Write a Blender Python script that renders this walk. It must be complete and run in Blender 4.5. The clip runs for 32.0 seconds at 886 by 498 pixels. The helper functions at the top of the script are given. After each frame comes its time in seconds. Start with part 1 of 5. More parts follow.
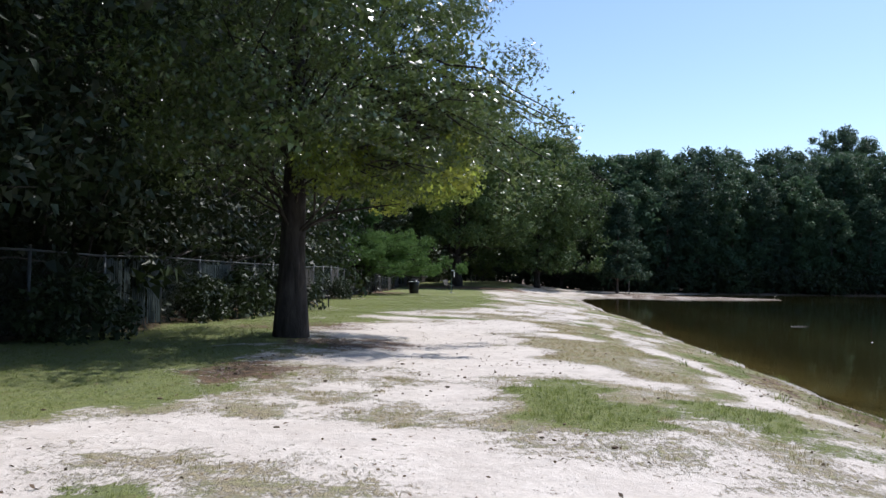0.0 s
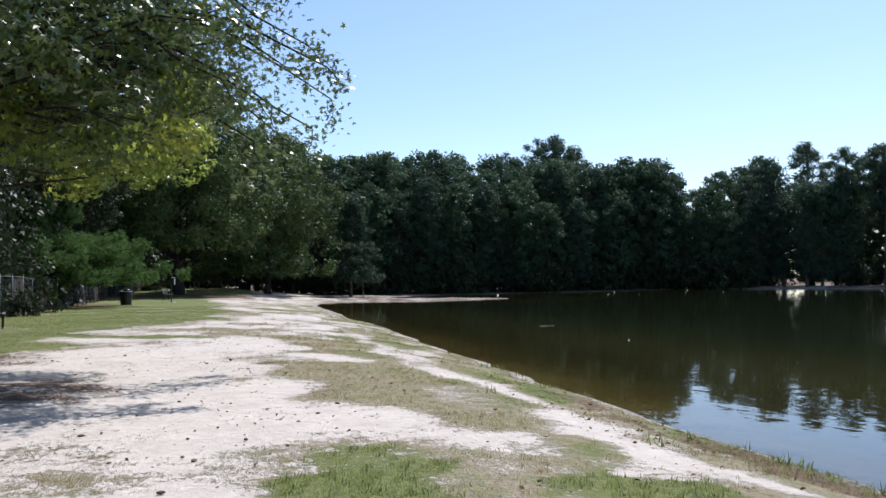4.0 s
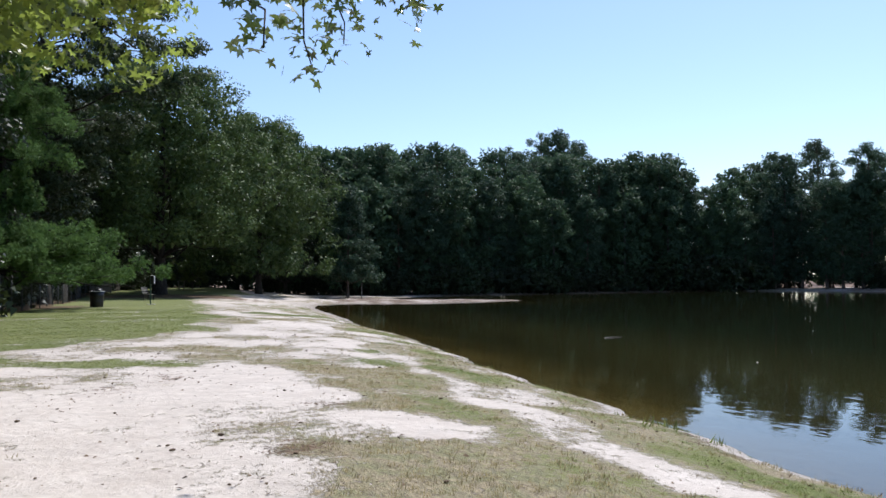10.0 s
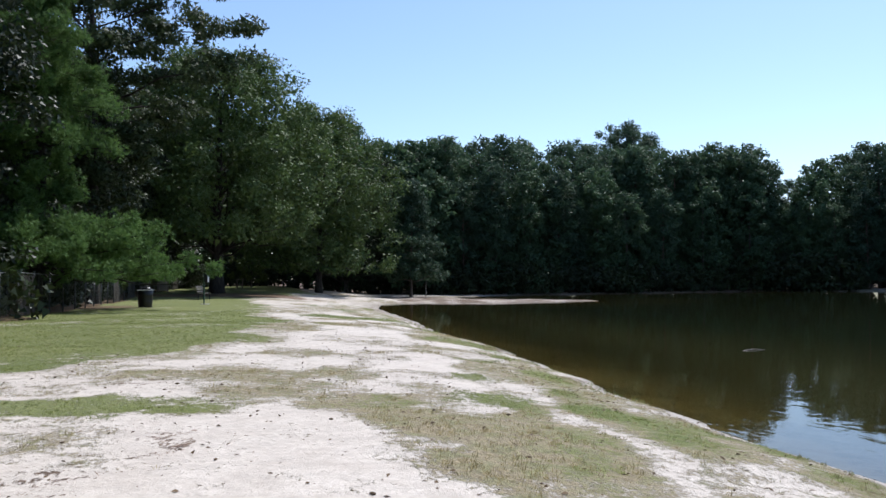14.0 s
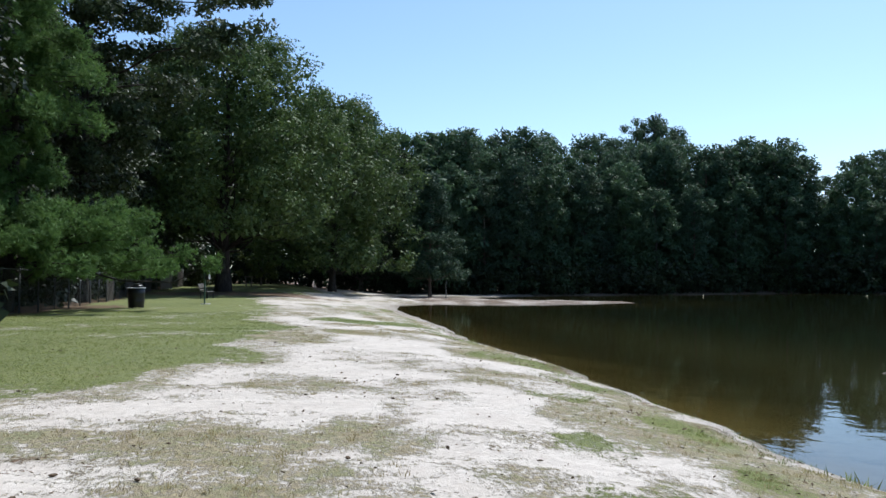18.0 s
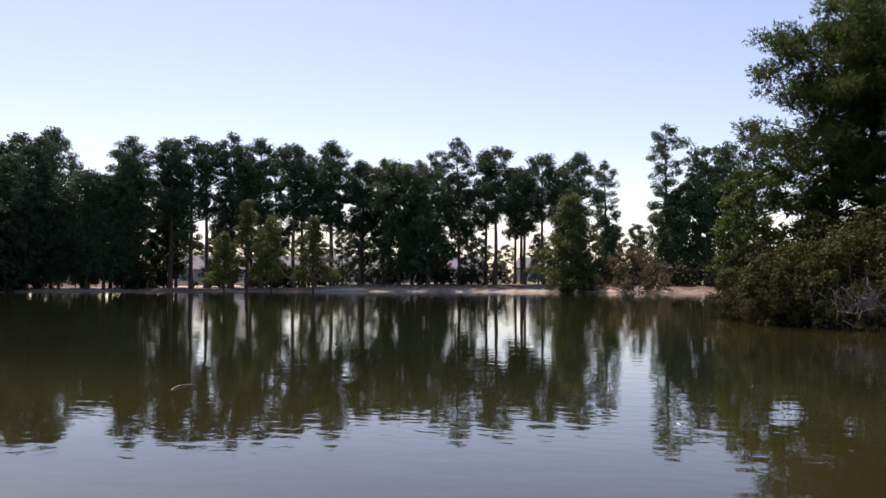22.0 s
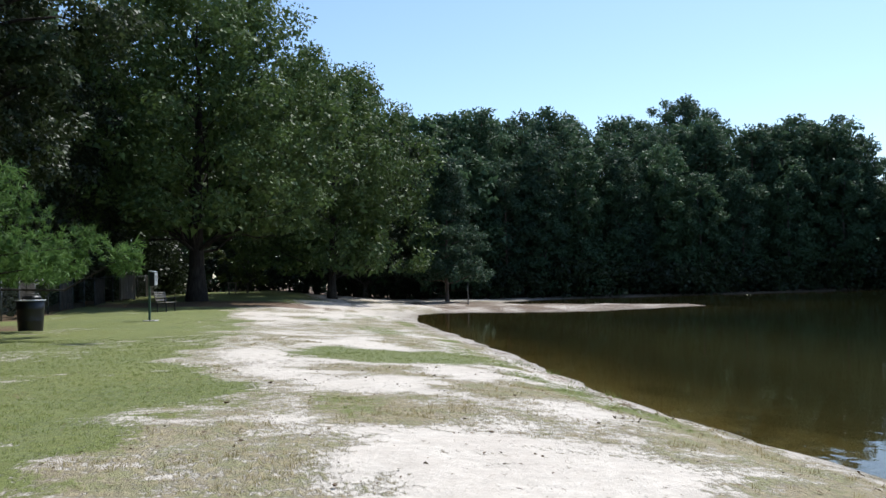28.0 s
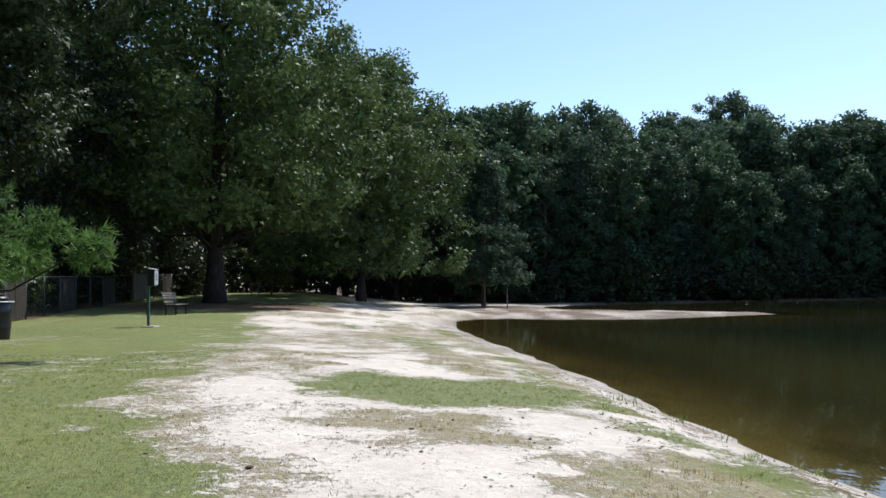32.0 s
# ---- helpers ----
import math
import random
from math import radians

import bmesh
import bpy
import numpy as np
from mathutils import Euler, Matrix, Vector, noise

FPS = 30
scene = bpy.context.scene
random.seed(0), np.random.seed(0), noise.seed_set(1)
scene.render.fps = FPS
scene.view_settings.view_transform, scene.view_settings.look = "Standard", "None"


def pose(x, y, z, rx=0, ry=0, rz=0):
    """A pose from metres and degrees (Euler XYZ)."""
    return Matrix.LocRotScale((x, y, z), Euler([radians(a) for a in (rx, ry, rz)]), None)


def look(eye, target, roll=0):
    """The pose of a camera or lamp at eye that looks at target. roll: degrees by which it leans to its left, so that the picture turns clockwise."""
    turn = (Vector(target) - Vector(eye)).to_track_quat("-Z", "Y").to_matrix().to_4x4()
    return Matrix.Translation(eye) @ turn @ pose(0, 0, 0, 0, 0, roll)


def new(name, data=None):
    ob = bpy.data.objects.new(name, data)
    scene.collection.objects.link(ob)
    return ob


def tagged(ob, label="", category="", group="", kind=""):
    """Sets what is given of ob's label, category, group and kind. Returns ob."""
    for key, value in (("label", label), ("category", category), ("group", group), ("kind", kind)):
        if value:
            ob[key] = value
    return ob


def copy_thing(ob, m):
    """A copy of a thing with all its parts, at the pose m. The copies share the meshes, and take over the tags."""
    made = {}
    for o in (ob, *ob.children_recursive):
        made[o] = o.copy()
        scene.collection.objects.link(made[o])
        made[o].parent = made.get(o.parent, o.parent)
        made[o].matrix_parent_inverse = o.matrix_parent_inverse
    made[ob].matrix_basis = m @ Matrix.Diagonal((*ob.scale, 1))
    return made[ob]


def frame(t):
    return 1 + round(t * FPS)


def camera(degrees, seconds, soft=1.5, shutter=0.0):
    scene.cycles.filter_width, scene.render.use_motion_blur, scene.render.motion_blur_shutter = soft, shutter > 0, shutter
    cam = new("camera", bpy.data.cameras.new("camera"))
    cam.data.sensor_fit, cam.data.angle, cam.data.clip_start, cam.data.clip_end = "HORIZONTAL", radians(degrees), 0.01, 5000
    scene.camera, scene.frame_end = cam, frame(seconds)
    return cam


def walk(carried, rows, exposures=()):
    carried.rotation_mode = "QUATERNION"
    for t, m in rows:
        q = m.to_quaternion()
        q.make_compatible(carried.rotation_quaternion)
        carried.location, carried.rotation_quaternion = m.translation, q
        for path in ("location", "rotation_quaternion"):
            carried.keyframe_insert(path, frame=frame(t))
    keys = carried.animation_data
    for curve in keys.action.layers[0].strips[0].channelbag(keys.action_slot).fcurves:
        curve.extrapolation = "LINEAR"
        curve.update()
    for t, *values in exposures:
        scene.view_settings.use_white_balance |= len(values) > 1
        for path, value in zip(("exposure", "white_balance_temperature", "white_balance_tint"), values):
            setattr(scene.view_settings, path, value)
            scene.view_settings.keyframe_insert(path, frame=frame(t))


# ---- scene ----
cam = camera(57.8, 32.0)
PATH = [
    (0, (0.966, 3.975, 1.371), (0.902, 5.973, 1.44), 0.6),
    (0.5, (0.891, 4.524, 1.368), (0.823, 6.522, 1.434), 0.3),
    (1, (0.819, 5.068, 1.36), (0.782, 7.066, 1.43), 0.3),
    (1.5, (0.778, 5.604, 1.353), (0.816, 7.602, 1.424), -0.2),
    (2, (0.781, 6.136, 1.352), (1.0, 8.123, 1.429), 0.1),
    (2.5, (0.827, 6.666, 1.359), (1.28, 8.613, 1.431), -0.4),
    (3, (0.886, 7.195, 1.368), (1.427, 9.119, 1.445), -0.4),
    (3.5, (0.916, 7.729, 1.373), (1.521, 9.634, 1.453), -0.6),
    (4, (0.912, 8.276, 1.368), (1.512, 10.183, 1.446), -0.9),
    (4.5, (0.926, 8.84, 1.367), (1.564, 10.734, 1.442), -0.7),
    (6.5, (0.987, 11.135, 1.328), (1.683, 13.008, 1.397), -0.8),
    (7, (1.0, 11.72, 1.326), (1.705, 13.59, 1.404), -0.6),
    (7.5, (1.016, 12.32, 1.326), (1.715, 14.193, 1.399), -0.6),
    (8, (1.047, 12.934, 1.332), (1.757, 14.802, 1.404), -0.5),
    (8.5, (1.087, 13.559, 1.343), (1.757, 15.441, 1.417), -0.6),
    (9, (1.126, 14.193, 1.353), (1.785, 16.08, 1.434), -0.8),
    (9.5, (1.168, 14.836, 1.369), (1.804, 16.731, 1.438), -0.8),
    (10, (1.204, 15.483, 1.38), (1.832, 17.381, 1.458), -0.6),
    (10.5, (1.24, 16.132, 1.39), (1.83, 18.042, 1.462), -0.8),
    (11, (1.273, 16.777, 1.395), (1.87, 18.684, 1.478), -0.7),
    (11.5, (1.324, 17.413, 1.396), (1.889, 19.33, 1.472), -0.8),
    (12, (1.392, 18.042, 1.392), (1.959, 19.958, 1.474), -0.7),
    (12.5, (1.473, 18.674, 1.389), (2.02, 20.596, 1.46), -0.6),
    (13, (1.527, 19.313, 1.383), (2.067, 21.237, 1.459), -0.4),
    (13.5, (1.599, 19.951, 1.381), (2.104, 21.885, 1.456), -0.5),
    (14, (1.665, 20.591, 1.379), (2.154, 22.528, 1.455), -0.5),
    (14.5, (1.723, 21.229, 1.378), (2.186, 23.174, 1.451), -0.6),
    (16.5, (1.91, 23.786, 1.358), (2.313, 25.743, 1.432), -0.7),
    (17, (1.975, 24.438, 1.359), (2.369, 26.397, 1.433), -0.4),
    (17.5, (2.064, 25.107, 1.363), (2.439, 27.07, 1.439), -0.8),
    (18, (2.173, 25.785, 1.364), (2.629, 27.73, 1.438), -0.1),
    (18.5, (2.294, 26.469, 1.362), (2.944, 28.358, 1.442), -0.2),
    (19, (2.412, 27.168, 1.355), (3.354, 28.93, 1.436), 0.0),
    (19.5, (2.508, 27.904, 1.351), (3.706, 29.503, 1.44), -0.3),
    (20, (2.599, 28.668, 1.349), (4.041, 30.051, 1.433), 0.0),
    (20.5, (2.698, 29.443, 1.346), (4.31, 30.623, 1.426), -0.2),
    (21, (2.825, 30.209, 1.344), (4.519, 31.269, 1.423), -0.2),
    (21.5, (2.966, 30.957, 1.343), (4.786, 31.783, 1.41), 0.0),
    (22, (3.097, 31.672, 1.341), (5.004, 32.27, 1.408), 0.0),
    (22.5, (3.197, 32.344, 1.338), (5.147, 32.784, 1.4), 0.1),
    (23, (3.254, 32.976, 1.333), (5.207, 33.403, 1.396), -0.2),
    (23.5, (3.262, 33.573, 1.328), (5.212, 34.011, 1.389), -0.1),
    (24, (3.23, 34.156, 1.322), (5.174, 34.621, 1.383), -0.0),
    (24.5, (3.172, 34.727, 1.315), (5.08, 35.323, 1.387), -0.2),
    (25, (3.115, 35.297, 1.308), (4.94, 36.112, 1.374), -0.1),
    (25.5, (3.084, 35.879, 1.302), (4.784, 36.931, 1.365), 0.1),
    (26, (3.095, 36.477, 1.305), (4.546, 37.852, 1.363), -0.4),
    (26.5, (3.165, 37.068, 1.311), (4.294, 38.717, 1.383), -0.6),
    (28.5, (3.551, 39.463, 1.21), (3.92, 41.427, 1.291), -1.2),
    (29, (3.665, 40.081, 1.206), (3.994, 42.052, 1.284), -0.9),
    (29.5, (3.774, 40.711, 1.214), (4.07, 42.687, 1.293), -0.8),
    (30, (3.839, 41.34, 1.231), (4.129, 43.317, 1.319), -0.9),
    (30.5, (3.867, 41.956, 1.248), (4.134, 43.936, 1.342), -0.9),
    (31, (3.886, 42.56, 1.256), (4.145, 44.54, 1.352), -0.7),
    (31.5, (3.894, 43.147, 1.255), (4.223, 45.118, 1.346), -0.4),
    (32, (3.874, 43.719, 1.25), (4.261, 45.679, 1.341), -0.6),
]
EXPOSURES = [(0.0, 0.55, 6050, 14), (12.0, 0.55, 6100, 14), (18.0, 0.55, 5950, 8), (21.0, 0.53, 6800, 27), (22.5, 0.54, 7450, 29), (24.6, 0.54, 7450, 29), (26.0, 0.54, 6650, 25), (28.0, 0.65, 6150, 8), (32.0, 0.68, 6200, 9)]
walk(cam, [(t, look(eye, target, roll)) for t, eye, target, roll in PATH], EXPOSURES)

# ---------------------------------------------------------------- light
SUN_AZ, SUN_EL = radians(50), radians(58)      # azimuth clockwise from +y
world = bpy.data.worlds.new("world")
scene.world = world
world.use_nodes = True
wn = world.node_tree.nodes
wl = world.node_tree.links
sky = wn.new("ShaderNodeTexSky")
sky.sky_type, sky.sun_disc = "NISHITA", False
sky.sun_elevation, sky.sun_rotation = SUN_EL, SUN_AZ
sky.air_density, sky.dust_density, sky.ozone_density = 1.0, 0.5, 2.2
wl.new(sky.outputs["Color"], wn["Background"].inputs["Color"])
wn["Background"].inputs["Strength"].default_value = 0.12
sun_dir = Vector((math.sin(SUN_AZ) * math.cos(SUN_EL), math.cos(SUN_AZ) * math.cos(SUN_EL), math.sin(SUN_EL)))
sun_data = bpy.data.lights.new("sun", "SUN")
sun_data.energy, sun_data.angle, sun_data.color = 3.8, radians(0.53), (1.0, 0.96, 0.90)
sun = new("sun", sun_data)
sun.matrix_world = look(sun_dir * 300, (0, 0, 0))

WATER = -0.72
rng = np.random.default_rng(7)


# ---------------------------------------------------------------- materials
class Mat:
    """A small node-graph writer."""

    def __init__(self, name):
        self.mat = bpy.data.materials.new(name)
        self.mat.use_nodes = True
        self.t = self.mat.node_tree
        self.t.nodes.clear()
        self.out = self.t.nodes.new("ShaderNodeOutputMaterial")

    def n(self, kind, ins=None, **props):
        node = self.t.nodes.new(kind)
        for k, v in props.items():
            if k == "op":
                node.operation = v
            elif k == "blend":
                node.data_type, node.blend_type = "RGBA", v
            elif k == "attr":
                node.attribute_name = v
            elif k == "kind":
                node.data_type = v
        for k, v in (ins or {}).items():
            sock = node.inputs[k]
            if isinstance(v, bpy.types.NodeSocket):
                self.t.links.new(v, sock)
            elif isinstance(v, tuple) and sock.type == "RGBA" and len(v) == 3:
                sock.default_value = (*v, 1)
            else:
                sock.default_value = v
        return node

    def coord(self, kind="Object"):
        if kind == "World":
            return self.n("ShaderNodeNewGeometry").outputs["Position"]
        return self.n("ShaderNodeTexCoord").outputs[kind]

    def noise(self, co, scale, detail=4, rough=0.6, stretch=None, distort=0.0):
        if stretch:
            co = self.n("ShaderNodeMapping", {"Vector": co, "Scale": stretch}).outputs[0]
        return self.n("ShaderNodeTexNoise", {"Vector": co, "Scale": scale, "Detail": detail, "Roughness": rough, "Distortion": distort}).outputs["Fac"]

    def ramp(self, fac, lo, hi, a=0.0, b=1.0):
        return self.n("ShaderNodeMapRange", {"Value": fac, "From Min": lo, "From Max": hi, "To Min": a, "To Max": b}).outputs[0]

    def math(self, op, a, b=0.0):
        return self.n("ShaderNodeMath", {0: a, 1: b}, op=op).outputs[0]

    def mix(self, fac, a, b, blend="MIX"):
        node = self.n("ShaderNodeMix", blend=blend)
        for k, v in ((0, fac), (6, a), (7, b)):
            if isinstance(v, bpy.types.NodeSocket):
                self.t.links.new(v, node.inputs[k])
            elif isinstance(v, tuple):
                node.inputs[k].default_value = (*v, 1)
            else:
                node.inputs[k].default_value = v
        return node.outputs[2]

    def bump(self, height, strength=0.5, distance=0.02):
        return self.n("ShaderNodeBump", {"Height": height, "Strength": strength, "Distance": distance}).outputs[0]

    def surface(self, shader):
        self.t.links.new(shader, self.out.inputs["Surface"])
        return self.mat

    def principled(self, color, rough=0.6, normal=None, metal=0.0, spec=0.5, **more):
        ins = {"Base Color": color, "Roughness": rough, "Metallic": metal, "Specular IOR Level": spec, **more}
        if normal is not None:
            ins["Normal"] = normal
        return self.n("ShaderNodeBsdfPrincipled", ins).outputs[0]


def leaf_material(name, dark, light, tip=None, rough=0.5, through_light=0.3, spec=0.35):
    m = Mat(name)
    island = m.n("ShaderNodeNewGeometry").outputs["Random Per Island"]
    own = m.n("ShaderNodeObjectInfo").outputs["Random"]
    patch = m.noise(m.coord("Object"), 0.8, 3)
    f = m.math("ADD", m.math("MULTIPLY", island, 0.45), m.math("MULTIPLY", m.ramp(patch, 0.32, 0.68), 0.55))
    col = m.mix(f, dark, light)
    if tip:
        col = m.mix(m.ramp(m.noise(m.coord("Object"), 0.5, 2), 0.46, 0.64, 0, 0.85), col, tip)
    col = m.mix(1.0, col, m.mix(own, (0.74, 0.78, 0.82), (1.26, 1.26, 1.14)), "MULTIPLY")
    face = m.principled(col, rough, spec=spec)
    back = m.n("ShaderNodeBsdfTranslucent", {"Color": m.mix(0.5, col, tuple(min(1, c * 1.6) for c in light))}).outputs[0]
    return m.surface(m.n("ShaderNodeMixShader", {0: through_light, 1: face, 2: back}).outputs[0])


def bark_material(name, dark, light, scale=6.0):
    m = Mat(name)
    co = m.coord("Object")
    plates = m.noise(co, scale, 6, 0.65, (1, 1, 0.22), 0.4)
    fine = m.noise(co, scale * 7, 4, 0.6, (1, 1, 0.4))
    stain = m.noise(co, 0.7, 3)
    col = m.mix(m.ramp(plates, 0.35, 0.65), dark, light)
    col = m.mix(m.ramp(stain, 0.4, 0.7, 0, 0.5), col, tuple(c * 0.55 for c in dark))
    h = m.math("ADD", plates, m.math("MULTIPLY", fine, 0.3))
    return m.surface(m.principled(col, 0.9, m.bump(h, 0.9, 0.05), spec=0.2))


def plain_material(name, color, rough=0.5, metal=0.0, vary=0.25, scale=5.0, bump=0.15, spec=0.5):
    m = Mat(name)
    co = m.coord("Object")
    a, b = m.noise(co, scale, 5), m.noise(co, scale * 9, 4)
    col = m.mix(m.ramp(a, 0.3, 0.75, 0, 1), color, tuple(c * (1 - vary) for c in color))
    col = m.mix(m.ramp(b, 0.55, 0.8, 0, 0.5), col, tuple(min(1, c * (1 + vary)) for c in color))
    r = m.ramp(a, 0.3, 0.7, rough * 0.85, min(1, rough * 1.15))
    return m.surface(m.principled(col, r, m.bump(b, bump, 0.01), metal, spec))


def ground_material():
    m = Mat("ground")
    co = m.coord("World")
    cover = m.n("ShaderNodeAttribute", attr="cover").outputs["Color"]
    sep = m.n("ShaderNodeSeparateColor", {"Color": cover})
    green, dry, litter = sep.outputs[0], sep.outputs[1], sep.outputs[2]
    big, mid, fine, grit = m.noise(co, 0.25, 4), m.noise(co, 1.6, 5, 0.65), m.noise(co, 9.0, 5, 0.7), m.noise(co, 60.0, 3, 0.7)
    blade = m.noise(co, 26.0, 4, 0.75, (1, 0.45, 1), 0.6)
    sand = m.mix(m.ramp(mid, 0.3, 0.7), (0.515, 0.455, 0.392), (0.630, 0.572, 0.500))
    sand = m.mix(m.ramp(fine, 0.32, 0.58, 0.34, 0), sand, (0.34, 0.285, 0.235))
    sand = m.mix(m.ramp(grit, 0.6, 0.75, 0, 0.38), sand, (0.27, 0.215, 0.175))
    crumbs = m.noise(co, 14.0, 3, 0.8, (1, 1, 1), 0.5)
    sand = m.mix(m.ramp(crumbs, 0.69, 0.74, 0, 0.85), sand, (0.13, 0.09, 0.07))
    sand = m.mix(m.ramp(m.noise(co, 2.6, 5, 0.7, (1, 1.4, 1), 0.7), 0.46, 0.66, 0, 0.45), sand, (0.40, 0.355, 0.305))
    patchy = m.noise(co, 4.2, 5, 0.7, (1, 1.3, 1), 0.8)
    edge = m.math("ADD", m.math("MULTIPLY", m.ramp(mid, 0.25, 0.75, -0.5, 0.5), 0.45), m.math("ADD", m.math("MULTIPLY", m.ramp(patchy, 0.25, 0.75, -0.5, 0.5), 0.6), m.math("MULTIPLY", m.ramp(blade, 0.25, 0.75, -0.5, 0.5), 0.65)))
    g = m.ramp(m.math("ADD", green, edge), 0.42, 0.62)
    dr = m.ramp(m.math("ADD", dry, edge), 0.36, 0.60)
    lt = m.ramp(m.math("ADD", litter, m.math("MULTIPLY", edge, 1.2)), 0.45, 0.6)
    straw = m.mix(m.ramp(blade, 0.35, 0.65), (0.125, 0.098, 0.048), (0.345, 0.285, 0.155))
    tone = m.noise(co, 3.1, 4, 0.7, (1, 0.8, 1), 0.6)
    straw = m.mix(m.ramp(tone, 0.44, 0.60, 0, 0.8), straw, m.mix(m.ramp(blade, 0.35, 0.65), (0.085, 0.098, 0.024), (0.215, 0.220, 0.075)))
    straw = m.mix(m.ramp(m.noise(co, 19.0, 3, 0.7), 0.58, 0.68, 0, 0.8), straw, (0.10, 0.068, 0.040))
    turf = m.mix(m.ramp(blade, 0.3, 0.7), (0.042, 0.064, 0.013), (0.190, 0.222, 0.064))
    turf = m.mix(m.ramp(big, 0.35, 0.7, 0, 0.40), turf, (0.20, 0.21, 0.055))
    turf = m.mix(m.ramp(patchy, 0.52, 0.68, 0, 0.38), turf, (0.23, 0.205, 0.085))
    brown = m.mix(m.ramp(fine, 0.35, 0.65), (0.055, 0.035, 0.025), (0.20, 0.12, 0.075))
    col = m.mix(m.math("MULTIPLY", dr, 0.85), sand, straw)
    col = m.mix(m.math("MULTIPLY", g, 0.92), col, turf)
    col = m.mix(m.math("MULTIPLY", lt, 0.9), col, brown)
    z = m.n("ShaderNodeSeparateXYZ", {"Vector": co}).outputs[2]
    wet = m.ramp(m.math("ADD", z, m.math("MULTIPLY", mid, 0.10)), WATER + 0.06, WATER + 0.24, 1, 0)
    col = m.mix(m.math("MULTIPLY", wet, 0.6), col, (0.125, 0.095, 0.058))
    mud = m.ramp(z, WATER - 0.45, WATER - 0.03, 1, 0)
    col = m.mix(mud, col, (0.072, 0.060, 0.026))
    h = m.math("ADD", m.math("MULTIPLY", fine, 0.7), m.math("ADD", m.math("MULTIPLY", grit, 0.2), m.math("MULTIPLY", blade, m.math("MULTIPLY", m.math("MAXIMUM", g, dr), 1.2))))
    rough = m.ramp(wet, 0, 1, 0.95, 0.45)
    return m.surface(m.principled(col, rough, m.bump(h, 0.7, 0.06), spec=0.25))


def water_material():
    m = Mat("lake_water")
    co = m.coord("World")
    deep = m.n("ShaderNodeAttribute", attr="depth").outputs["Fac"]
    body = m.mix(m.ramp(deep, 0.0, 1.2), (0.052, 0.045, 0.014), (0.013, 0.0172, 0.0075))
    body = m.mix(m.ramp(m.noise(co, 0.08, 3), 0.35, 0.7, 0, 0.5), body, (0.019, 0.0205, 0.008))
    w1 = m.noise(co, 0.7, 2, 0.5, (1.0, 0.7, 1))
    w2 = m.noise(co, 2.6, 2, 0.5, (1.0, 0.6, 1), 0.3)
    w3 = m.noise(co, 6.0, 2, 0.5, (1.0, 0.6, 1))
    h = m.math("ADD", m.math("MULTIPLY", w1, 0.35), m.math("ADD", m.math("MULTIPLY", w2, 0.30), m.math("MULTIPLY", w3, 0.10)))
    nrm = m.bump(h, 0.25, 0.045)
    solid = m.principled(body, 0.008, nrm, spec=0.5, IOR=1.6)
    clear = m.n("ShaderNodeBsdfTransparent", {"Color": (0.66, 0.61, 0.36)}).outputs[0]
    gloss = m.n("ShaderNodeBsdfGlossy", {"Roughness": 0.008, "Normal": nrm}).outputs[0]
    fres = m.n("ShaderNodeFresnel", {"IOR": 1.6, "Normal": nrm}).outputs[0]
    shallow = m.n("ShaderNodeMixShader", {0: fres, 1: clear, 2: gloss}).outputs[0]
    return m.surface(m.n("ShaderNodeMixShader", {0: m.ramp(deep, 0.02, 0.55, 0.25, 1), 1: shallow, 2: solid}).outputs[0])


M_GROUND, M_WATER = ground_material(), water_material()
BARK_PINE = bark_material("pine_bark", (0.055, 0.040, 0.032), (0.20, 0.15, 0.12), 5)
# bark of several trees, darkened: the shade under the crowns is in its colour
BARK_SHADED = bark_material("shaded_bark", (0.022, 0.018, 0.015), (0.066, 0.056, 0.047), 7)
BARK_GREY = bark_material("grey_bark", (0.060, 0.052, 0.045), (0.17, 0.15, 0.13), 8)
LEAF_GUM = leaf_material("sweetgum_leaf", (0.018, 0.036, 0.010), (0.120, 0.165, 0.044), None, 0.32, 0.25, 0.75)
# brighter, yellower copy of the sweetgum leaf: sun through the low boughs, as colour
LEAF_GUM_LIT = leaf_material("sunlit_sweetgum_leaf", (0.050, 0.085, 0.016), (0.215, 0.265, 0.050), (0.28, 0.265, 0.040), 0.34, 0.66, 0.6)
LEAF_OAK = leaf_material("oak_leaf", (0.020, 0.042, 0.014), (0.112, 0.164, 0.050), None, 0.58, 0.18, 0.26)
# leaf colour lowered so that it holds the shade under the canopy
LEAF_WOOD = leaf_material("shaded_wood_leaf", (0.010, 0.018, 0.007), (0.036, 0.052, 0.018), None, 0.5, 0.15, 0.3)
# far broadleaf foliage: distance haze mixed into the colour, lighter and bluer
LEAF_FAR = leaf_material("hazy_far_leaf", (0.028, 0.056, 0.030), (0.086, 0.142, 0.068), None, 0.6, 0.24, 0.22)
NEEDLE = leaf_material("pine_needle", (0.018, 0.044, 0.014), (0.125, 0.210, 0.060), None, 0.6, 0.28, 0.15)
# duller copy of the pine needle, with shade already in the colour
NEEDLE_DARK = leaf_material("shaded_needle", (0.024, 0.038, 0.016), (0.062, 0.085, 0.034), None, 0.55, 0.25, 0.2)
# far needles likewise carry the haze as a lighter, bluer tint
NEEDLE_FAR = leaf_material("hazy_far_needle", (0.024, 0.046, 0.030), (0.076, 0.124, 0.066), None, 0.65, 0.22, 0.18)
NEEDLE_POINT = leaf_material("olive_needle", (0.022, 0.040, 0.013), (0.085, 0.125, 0.034), (0.10, 0.125, 0.026), 0.6, 0.30, 0.15)
